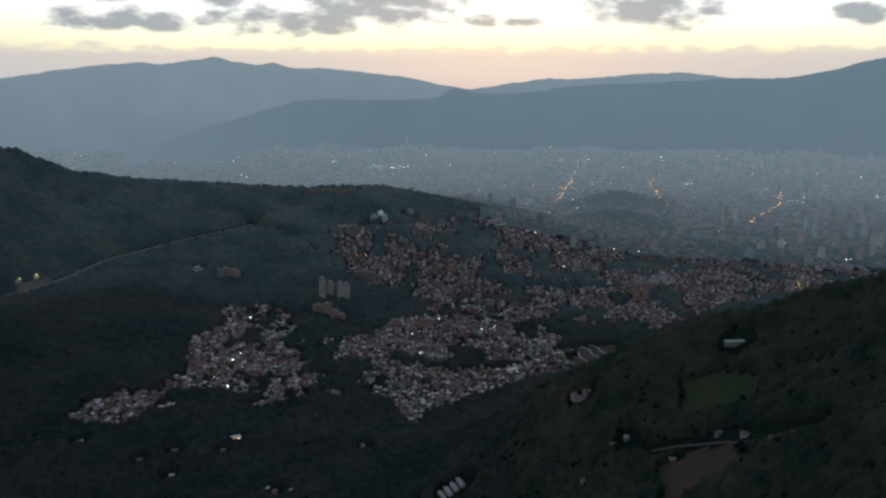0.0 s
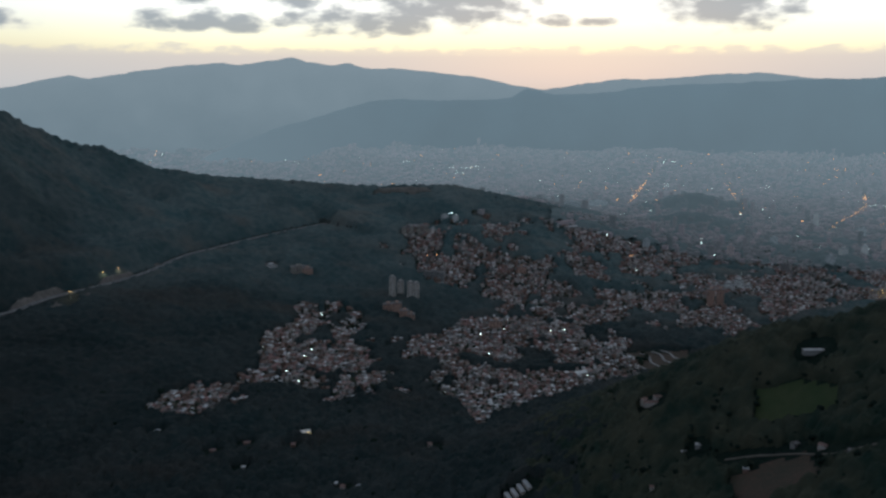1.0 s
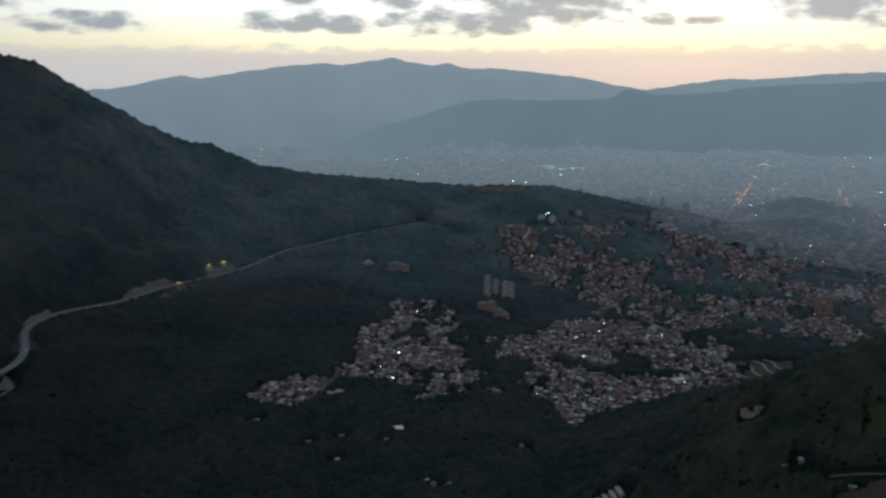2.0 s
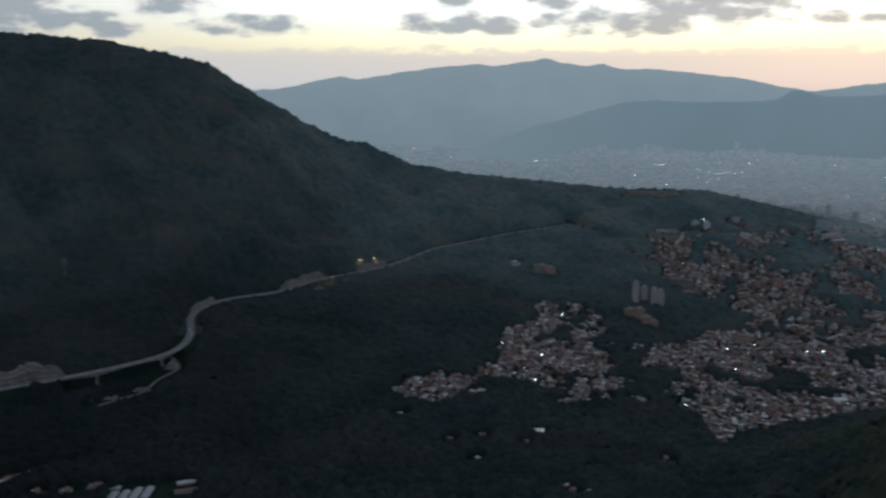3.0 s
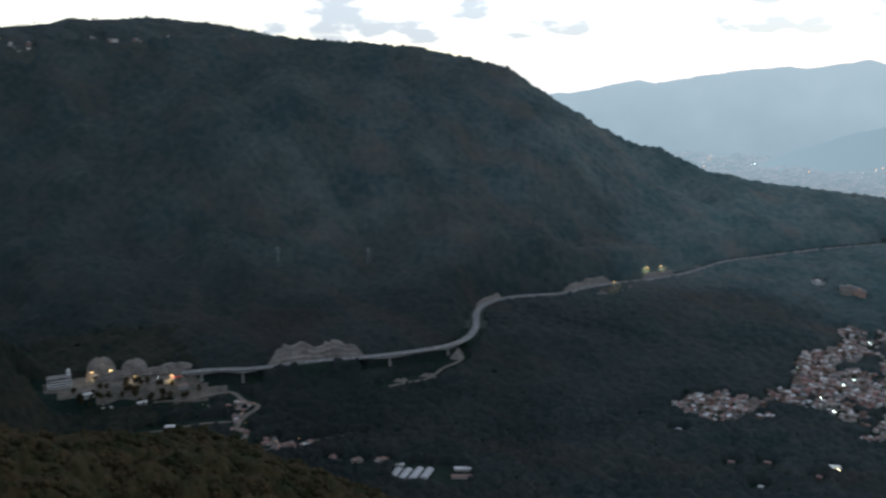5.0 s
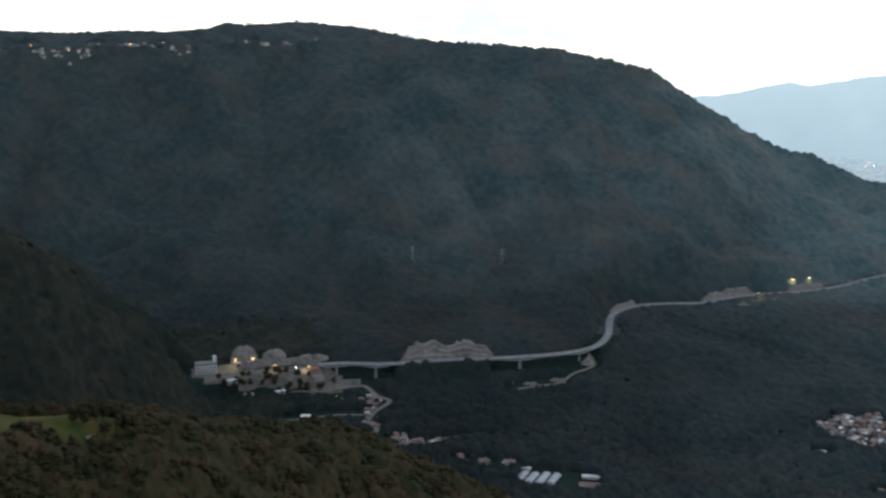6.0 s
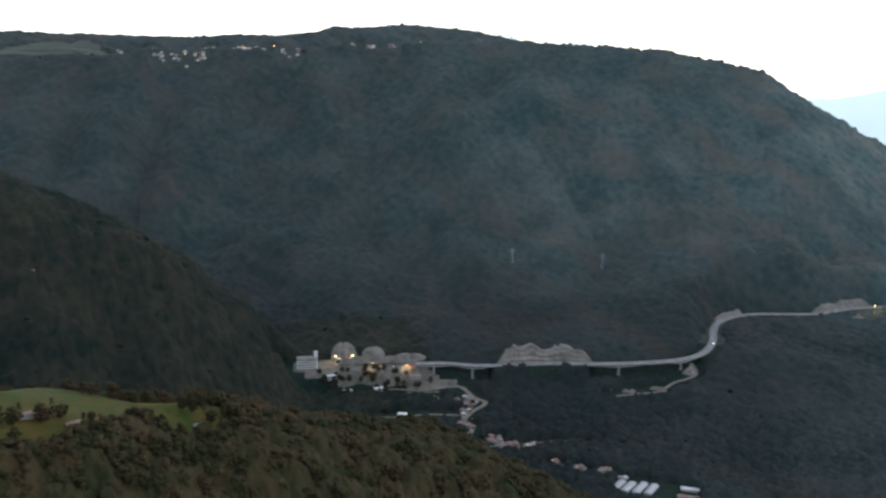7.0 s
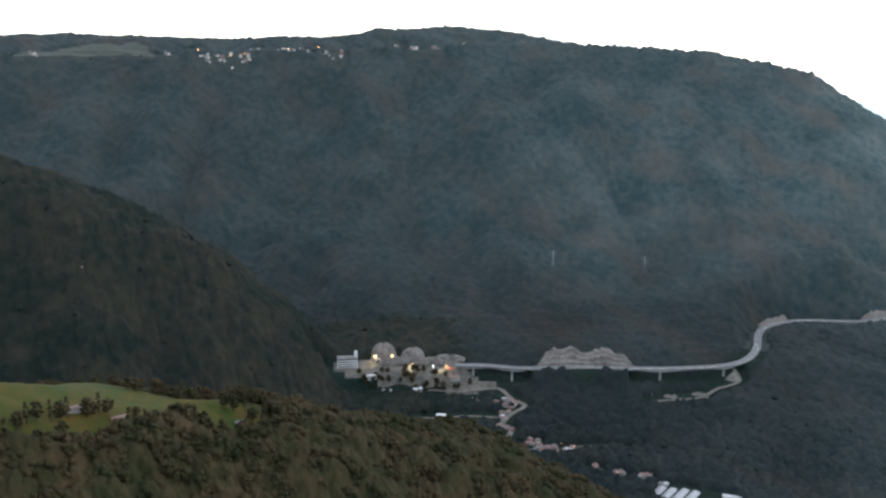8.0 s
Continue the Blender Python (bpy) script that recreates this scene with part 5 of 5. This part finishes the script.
RIDGE = [(-2230, 249), (-2182, 541), (-2360, 664), (-2153, 617), (-2140, 626), (-2123, 663), (-2120, 672), (-2105, 705), (-2109, 718), (-2290, 800), (-2222, 835), (-2159, 844), (-2177, 864), (-2124, 881), (-2249, 951), (-2043, 905), (-2032, 923), (-2389, 1288), (-1951, 1100), (-1926, 1144), (-2337, 1495)]
hamlet(RIDGE, 3, 8, 9, [HOUSES[k] for k in (1, 4, 7, 2, 8, 3)])

# ---------------------------------------------------------------- blocks of flats


def block(x, y, lx, ly, floors, turn, wall, label, group="", cap=True):
    """A block of flats with floor bands, windows and a roof house."""
    z = float(land(x, y))
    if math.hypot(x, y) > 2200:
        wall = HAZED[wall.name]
    b = thing("apartment_block", label, "apartment block", group, (x, y, z), turn)
    h = floors * 2.9
    g = Geo()
    g.box(0, 0, -4, lx, ly, h + 4)
    part("wall", g, wall, b)
    g = Geo()
    g.box(0, 0, h, lx + 0.6, ly + 0.6, 0.9)
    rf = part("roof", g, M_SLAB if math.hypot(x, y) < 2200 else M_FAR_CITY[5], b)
    if cap:
        g = Geo()
        g.box(0, 0, h + 0.9, lx * 0.35, ly * 0.4, 3.2)
        part("roof_house", g, wall, rf)
    for f in range(floors):
        g = Geo()
        n = max(2, int(lx // 5))
        for k in range(n):
            g.box(-lx / 2 + (k + 0.5) * lx / n, -ly / 2 - 0.05, f * 2.9 + 0.9, lx / n * 0.4, 0.3, 1.2)
        if math.hypot(x, y) > 2050:
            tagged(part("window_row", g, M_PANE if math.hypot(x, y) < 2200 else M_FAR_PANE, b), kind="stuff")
            continue
        for k in range(n):
            if f == k == 0:
                g = Geo()
                g.box(0, 0, 0, lx / n * 0.4, 0.3, 1.2)
                first = part("window", g, M_PANE, b)
            w = first if f == k == 0 else new("window", first.data)
            w.parent = b
            w.matrix_basis = pose(-lx / 2 + (k + 0.5) * lx / n, -ly / 2 - 0.05, f * 2.9 + 0.9)
    return b


M_PINK = material("salmon_brick_flats", (0.46, 0.29, 0.23), (0.38, 0.26, 0.21), 0.05, 0.85, fine=0.6)
M_GREY = material("grey_brown_flats", (0.52, 0.48, 0.44), (0.42, 0.39, 0.36), 0.05, 0.85, fine=0.6)
M_CREAM = material("cream_flats", (0.34, 0.31, 0.27), (0.28, 0.25, 0.22), 0.05, 0.85, fine=0.6)
# far flats and their windows carry the same haze painted as emission
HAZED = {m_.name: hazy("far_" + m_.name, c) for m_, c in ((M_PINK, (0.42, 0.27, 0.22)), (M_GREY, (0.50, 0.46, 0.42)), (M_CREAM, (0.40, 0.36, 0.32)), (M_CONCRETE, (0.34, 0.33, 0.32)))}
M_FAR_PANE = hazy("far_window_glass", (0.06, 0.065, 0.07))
G1 = "tower blocks above the quarter"
for x, y, f in ((-243, 1690, 15), (-228, 1702, 11), (-207, 1694, 12), (-196, 1700, 11)):
    block(x, y, 13, 12, f, facing(x, y), M_GREY, "slender grey-brown tower block above the quarter", G1)
for x, y, lx, f in ((-240, 1612, 22, 6), (-222, 1600, 18, 9), (-206, 1588, 18, 6), (-192, 1580, 14, 5)):
    block(x, y, lx, 13, f, facing(x, y), M_PINK, "stepped salmon brick block of flats", "salmon blocks")
block(-170, 1824, 46, 12, 6, facing(-170, 1824) - 0.25, M_CONCRETE, "long pale slab block with dark window rows")
for k in range(4):
    block(-262 + 17 * k, 2036 + 4 * k, 13, 11, 6, facing(-235, 2030), M_CREAM, "cream slab block in a short row", "row of cream blocks")
for x, y, lx, f, m_, lab in ((-178, 2205, 20, 4, M_CREAM, "small cream block at the head of the quarter"), (-150, 2200, 16, 5, M_GREY, "small grey block at the head of the quarter"),
                             (-452, 1753, 34, 5, M_CREAM, "cream hillside block among trees"), (-432, 1748, 22, 5, M_PINK, "salmon hillside block among trees"),
                             (-520, 1782, 26, 2, M_WHITE, "low white hillside villa"), (-30, 1560, 24, 6, M_PINK, "salmon block in the quarter"), (20, 1900, 20, 5, M_PINK, "pink block in the quarter")):
    block(x, y, lx, 12, f, facing(x, y), m_, lab)
for k in range(2):
    block(404 + 19 * k, 1749 + 3 * k, 15, 14, 13, facing(418, 1749), M_PINK, "twin red brick tower of flats", "twin brick towers")
for x, y, lx, f in ((478, 1905, 22, 5), (500, 1912, 20, 7), (518, 1900, 16, 4)):
    block(x, y, lx, 14, f, facing(x, y), M_WHITE, "white stepped hospital-like block", "white stepped blocks")
block(178, 2640, 48, 14, 8, facing(178, 2640), M_CONCRETE, "long pale slab block beyond the ridge", "long slab blocks")
block(300, 3085, 66, 16, 9, facing(300, 3085), M_CONCRETE, "long pale slab block beyond the ridge", "long slab blocks")
CITY = [(1097, 2511, 20), (1166, 2433, 16), (566, 2266, 11), (784, 2164, 10), (1041, 2111, 14), (941, 2747, 15), (1165, 2293, 15), (1210, 2340, 13), (1130, 2230, 12), (1080, 2330, 13), (1010, 2400, 11),
        (930, 2330, 9), (1240, 2500, 14), (980, 2190, 11), (860, 2290, 9), (720, 2420, 9), (1120, 2620, 14), (1290, 2620, 15), (1010, 2560, 12), (650, 2080, 8), (905, 2090, 9), (1180, 2170, 11), (340, 2210, 8)]
rs_city = random.Random(17)
for x, y, f in CITY:
    block(x, y, rs_city.uniform(13, 19), 14, f, rs_city.uniform(0, 1.5), rs_city.choice([M_GREY, M_CREAM, M_CONCRETE, M_PINK]), "tall city tower block over low roofs", "city towers")
lit = block(789, 1866, 44, 20, 5, facing(789, 1866), M_CREAM, "broad block lit by amber lamps at dusk")
for k, (sx, sz) in enumerate(((-20, 16), (-8, 12), (2, 12), (10, 12), (-4, 5), (8, 5), (0, 17), (20, 16))):
    t = facing(789, 1866)
    x, y = beside(789, 1866, sx, 12)
    work_lamp(x, y, float(land(x, y)), sz, "amber lamp before a broad lit block", None, 1.0)


def small_lamps(name, pts, glass, size, label):
    rs = random.Random(len(pts))
    V, F = [], []
    for x, y, z in pts:
        s = size * rs.uniform(0.6, 1.35)
        n = len(V)
        V += [(x + s, y, z), (x, y + s, z), (x - s, y, z), (x, y - s, z), (x, y, z + 0.7 * s), (x, y, z - 0.7 * s)]
        for k in range(4):
            F += [(n + k, n + (k + 1) % 4, n + 4), (n + (k + 1) % 4, n + k, n + 5)]
    return tagged(new(name, mesh_from(name, V, F, [glass])), label, "lamps", kind="stuff")


def build_lamps():
    rs = random.Random(31)
    rows = [[(900, 3760), (853, 3440), (800, 3150), (738, 2829)], [(1360, 3443), (1212, 3085), (943, 2649)], [(690, 4200), (576, 3845), (417, 3138)], [(-1760, 4150), (-1740, 4080), (-1698, 3953)]]
    orange, cool = [], []
    for row in rows:
        for (ax, ay), (bx, by) in zip(row, row[1:]):
            n = int(math.hypot(bx - ax, by - ay) / 34)
            for k in range(n):
                u = (k + rs.random()) / n
                x, y = ax + (bx - ax) * u + rs.gauss(0, 4), ay + (by - ay) * u
                orange.append((x, y, float(land(x, y)) + 13))
    for x, y, n, sp in ((-511, 4132, 7, 14), (-299, 4071, 8, 22), (-223, 4044, 10, 22), (-171, 4068, 8, 18), (713, 4127, 9, 26), (1050, 3658, 6, 18), (656, 3678, 8, 45), (1289, 3166, 6, 20), (1334, 3125, 7, 22),
                        (1679, 3277, 8, 34), (166, 3318, 5, 8), (-1081, 4087, 5, 22), (-1503, 4033, 6, 22), (802, 2507, 2, 10), (1006, 2113, 3, 10), (-160, 2206, 4, 10)):
        for k in range(n):
            px, py = x + rs.gauss(0, sp), y + rs.gauss(0, sp * 0.4)
            cool.append((px, py, float(land(px, py)) + 14))
    for k in range(520):
        a, r = math.radians(rs.uniform(-28, 30)), math.sqrt(rs.uniform(1700 ** 2, 4450 ** 2))
        x, y = -r * math.sin(a), r * math.cos(a)
        if bool(is_town(x, y)):
            (cool if rs.random() < 0.6 else orange).append((x, y, float(land(x, y)) + 12))
    for k in range(26):
        x, y = rs.uniform(-450, 420), rs.uniform(1080, 1700)
        if bool(is_town(x, y)):
            cool.append((x, y, float(land(x, y)) + 8))
    small_lamps("street_lamps", orange, M_ORANGE, 1.5, "rows of glowing orange street lamps in the city")
    small_lamps("city_lamps", cool, M_COOL, 0.95, "scattered pale glowing lamps in the city")
    village = []
    for x, y in VILLAGE:
        x, y = x + rs.uniform(-9, 9), y + rs.uniform(-9, 9)
        village.append((x, y, float(land(x, y)) + 6))
    small_lamps("village_lamps", village, M_WARM, 0.5, "small warm lamps among the village houses")
    ridge = []
    for x, y in RIDGE[2:16:3]:
        ridge.append((x + rs.uniform(-12, 12), y + rs.uniform(-12, 12), float(land(x, y)) + 7))
    small_lamps("ridge_lamps", ridge, M_ORANGE, 1.0, "few warm lamps among the ridge houses")


build_lamps()

# ---------------------------------------------------------------- terraces, pylons, cars


def build_terraces():
    for x0, y0, x1, y1 in ((196, 1428, 212, 1352), (220, 1436, 246, 1352), (240, 1446, 272, 1372), (256, 1456, 292, 1392)):
        pts = [(x0 + (x1 - x0) * s / 5 + 5 * math.sin(s * 1.5), y0 + (y1 - y0) * s / 5) for s in range(6)]
        pts = smooth_line([(x, y, float(land(x, y)) + 0.8) for x, y in pts], 5)
        g = Geo()
        ribbon(g, pts, 1.7, -1.7, -1.5, 0.4)
        lone("terrace_path", g, M_PARAPET, "pale curving concrete path on bare terraces", "path", "paths on the bare terraces")


build_terraces()


def pylon(x, y, high):
    z = float(land(x, y))
    p = thing("power_pylon", "slender grey lattice power pylon above the woods", "pylon", "power pylons", (x, y, z), facing(x, y))

    def bar(a, b, w):
        g = Geo()
        A, B = Vector(a), Vector(b)
        d = (B - A).normalized()
        s = d.orthogonal().normalized() * w
        t = d.cross(s)
        g.hull([A + s, A + t, A - s, A - t], [B + s, B + t, B - s, B - t])
        return g

    w = high * 0.09
    legs = [(-w, -w), (w, -w), (w, w), (-w, w)]
    for a, b in legs:
        part("leg", bar((a, b, -2), (a * 0.15, b * 0.15, high), 0.28), M_STEEL, p)
    for zz in (0.2, 0.4, 0.6, 0.75):
        k = 1 - 0.85 * zz
        for i in range(4):
            a, b = legs[i], legs[(i + 1) % 4]
            k2 = 1 - 0.85 * (zz + 0.15)
            part("brace", bar((a[0] * k, a[1] * k, high * zz), (b[0] * k2, b[1] * k2, high * (zz + 0.15)), 0.16), M_STEEL, p)
    for zz in (0.78, 0.88, 0.97):
        part("cross_arm", bar((-high * 0.16, 0, high * zz), (high * 0.16, 0, high * zz), 0.22), M_STEEL, p)


pylon(-1232, 986, 34)
pylon(-1158, 1145, 38)


def car(i, lane, label, colour):
    x, y, z = ROAD_LINE[i]
    q = Vector(ROAD_LINE[i + 1]) - Vector(ROAD_LINE[i - 1])
    s = uphill(i)
    c = thing("car", label, "car", "cars on the new road", (x + s.x * lane, y + s.y * lane, z + 0.55), math.atan2(q.y, q.x))
    g = Geo()
    g.box(0, 0, 0.35, 4.3, 1.75, 0.6)
    g.box(-0.2, 0, 0.95, 2.4, 1.6, 0.55, 0, 0, 0.82)
    part("body", g, colour, c)
    for px in (-1.35, 1.35):
        for py in (-0.85, 0.85):
            g = Geo()
            ring = [(math.cos(a), math.sin(a)) for a in np.linspace(0, 2 * math.pi, 10, endpoint=False)]
            g.hull([(px + 0.33 * u, py - 0.1, 0.33 + 0.33 * v) for u, v in ring], [(px + 0.33 * u, py + 0.1, 0.33 + 0.33 * v) for u, v in ring])
            part("wheel", g, M_DARK, c)
    for py in (-0.6, 0.6):
        g = Geo()
        g.box(2.16 if lane > 0 else -2.16, py, 0.6, 0.1, 0.4, 0.25)
        part("headlight", g, M_COOL, c, "glowing headlight")


car(82, 2.3, "white car on the viaduct bend with lit headlights", M_WHITE)
car(79, -2.3, "white car climbing the viaduct bend", M_WHITE)
car(58, 2.3, "pale car on the straight viaduct", M_CREAM)

# ---------------------------------------------------------------- single trees on the near spur


def tree_kinds():
    kinds = []
    for k in range(7):
        rs = np.random.RandomState(70 + k)
        high, wide = rs.uniform(7, 12), rs.uniform(2.6, 4.0)
        slim = k in (2, 5)
        if slim:
            high, wide = 13.0, 2.0
        word = ("round dark green", "broad olive green", "slim dark conifer-like", "brownish leafy", "low bushy green", "tall narrow green", "spreading rust-tinged")[k]
        t = thing("tree", f"{word} tree on the pasture spur", "tree", "trees of the pasture spur", (0, 0, -520))
        g = Geo()
        g.tube(0, 0, -1, 0.35, 0.16, high * 0.62 + 1, 8, 0, (rs.uniform(-0.4, 0.4), rs.uniform(-0.4, 0.4)))
        part("trunk", g, M_BARK, t)
        for b in range(3):
            a = b * 2.1 + rs.rand()
            g = Geo()
            g.tube(0, 0, high * 0.35, 0.14, 0.05, high * 0.3, 6, 0, (math.cos(a) * wide * 0.6, math.sin(a) * wide * 0.6))
            part("limb", g, M_BARK, t)
        n = 34
        ang, v = rs.rand(n) * 6.283, rs.rand(n)
        prof = np.sin(np.pi * (0.12 + 0.82 * v)) if not slim else (1 - 0.8 * v)
        rad = wide * prof * np.sqrt(rs.rand(n))
        pos = np.stack([rad * np.cos(ang), rad * np.sin(ang), high * (0.25 + 0.72 * v)], -1)
        V, F = clumps(pos, wide * rs.uniform(0.2, 0.42, n), np.full(n, 0.85), rs, ICO1, 0.35, 1.0)
        c = new("crown", mesh_from("crown", V, F, [M_NEAR], None, True))
        c.parent = t
        kinds.append(t)
    return kinds


TREES = tree_kinds()


def plant(spots, seed, kinds=None):
    rs = random.Random(seed)
    for x, y in spots:
        put(rs.choice(kinds or TREES), x, y, rs.uniform(0, 6.2), 0.3)


plant([(-469, 35), (-472, 40), (-466, 31), (-487, 69), (-490, 73), (-484, 66), (-492, 78), (-478, 52), (-476, 47), (-482, 56), (-522, 153), (-519, 158)], 1, [TREES[0], TREES[2], TREES[5], TREES[4]])
plant([(-1066, 596), (-1061, 602), (-1070, 603), (-1057, 609), (-1088, 556), (-1082, 562), (-1079, 552), (-1045, 622), (-1036, 634)], 8, [TREES[0], TREES[1], TREES[4]])
ry = random.Random(9)
plant([(-1098 + 88 * u + ry.gauss(0, 5), 520 + 140 * u + ry.gauss(0, 5)) for u in [ry.random() for k in range(30)]], 10, [TREES[0], TREES[1], TREES[3], TREES[4]])
rt = random.Random(44)
plant([(-455 + rt.gauss(0, 6), 10 + 6.5 * k + rt.gauss(0, 2)) for k in range(14)], 2)
plant([(-545 + rt.gauss(0, 5), 92 + 6 * k + rt.gauss(0, 2)) for k in range(16)], 3)
plant([(-470 + rt.uniform(-14, 22), 85 + 90 * rt.random()) for k in range(70)], 4)
plant([(-520 + rt.uniform(-22, 22), 165 + 110 * rt.random()) for k in range(70)], 5)
plant([(-448 + rt.uniform(-8, 10), -20 + 90 * rt.random()) for k in range(14)], 6)

# the first of each kind, kept as patterns, stand in their woods and streets
for k, o in enumerate(HOUSES):
    x, y = -120 + 21.0 * k, 1215 + 9.0 * (k % 3)
    o.matrix_basis = pose(x, y, float(land(x, y)), 0, 0, 20 * k)
for k, o in enumerate(TREES):
    x, y = -500 - 4.0 * k, 178 + 7.0 * k
    o.matrix_basis = pose(x, y, float(land(x, y)) - 0.3, 0, 0, 40 * k)
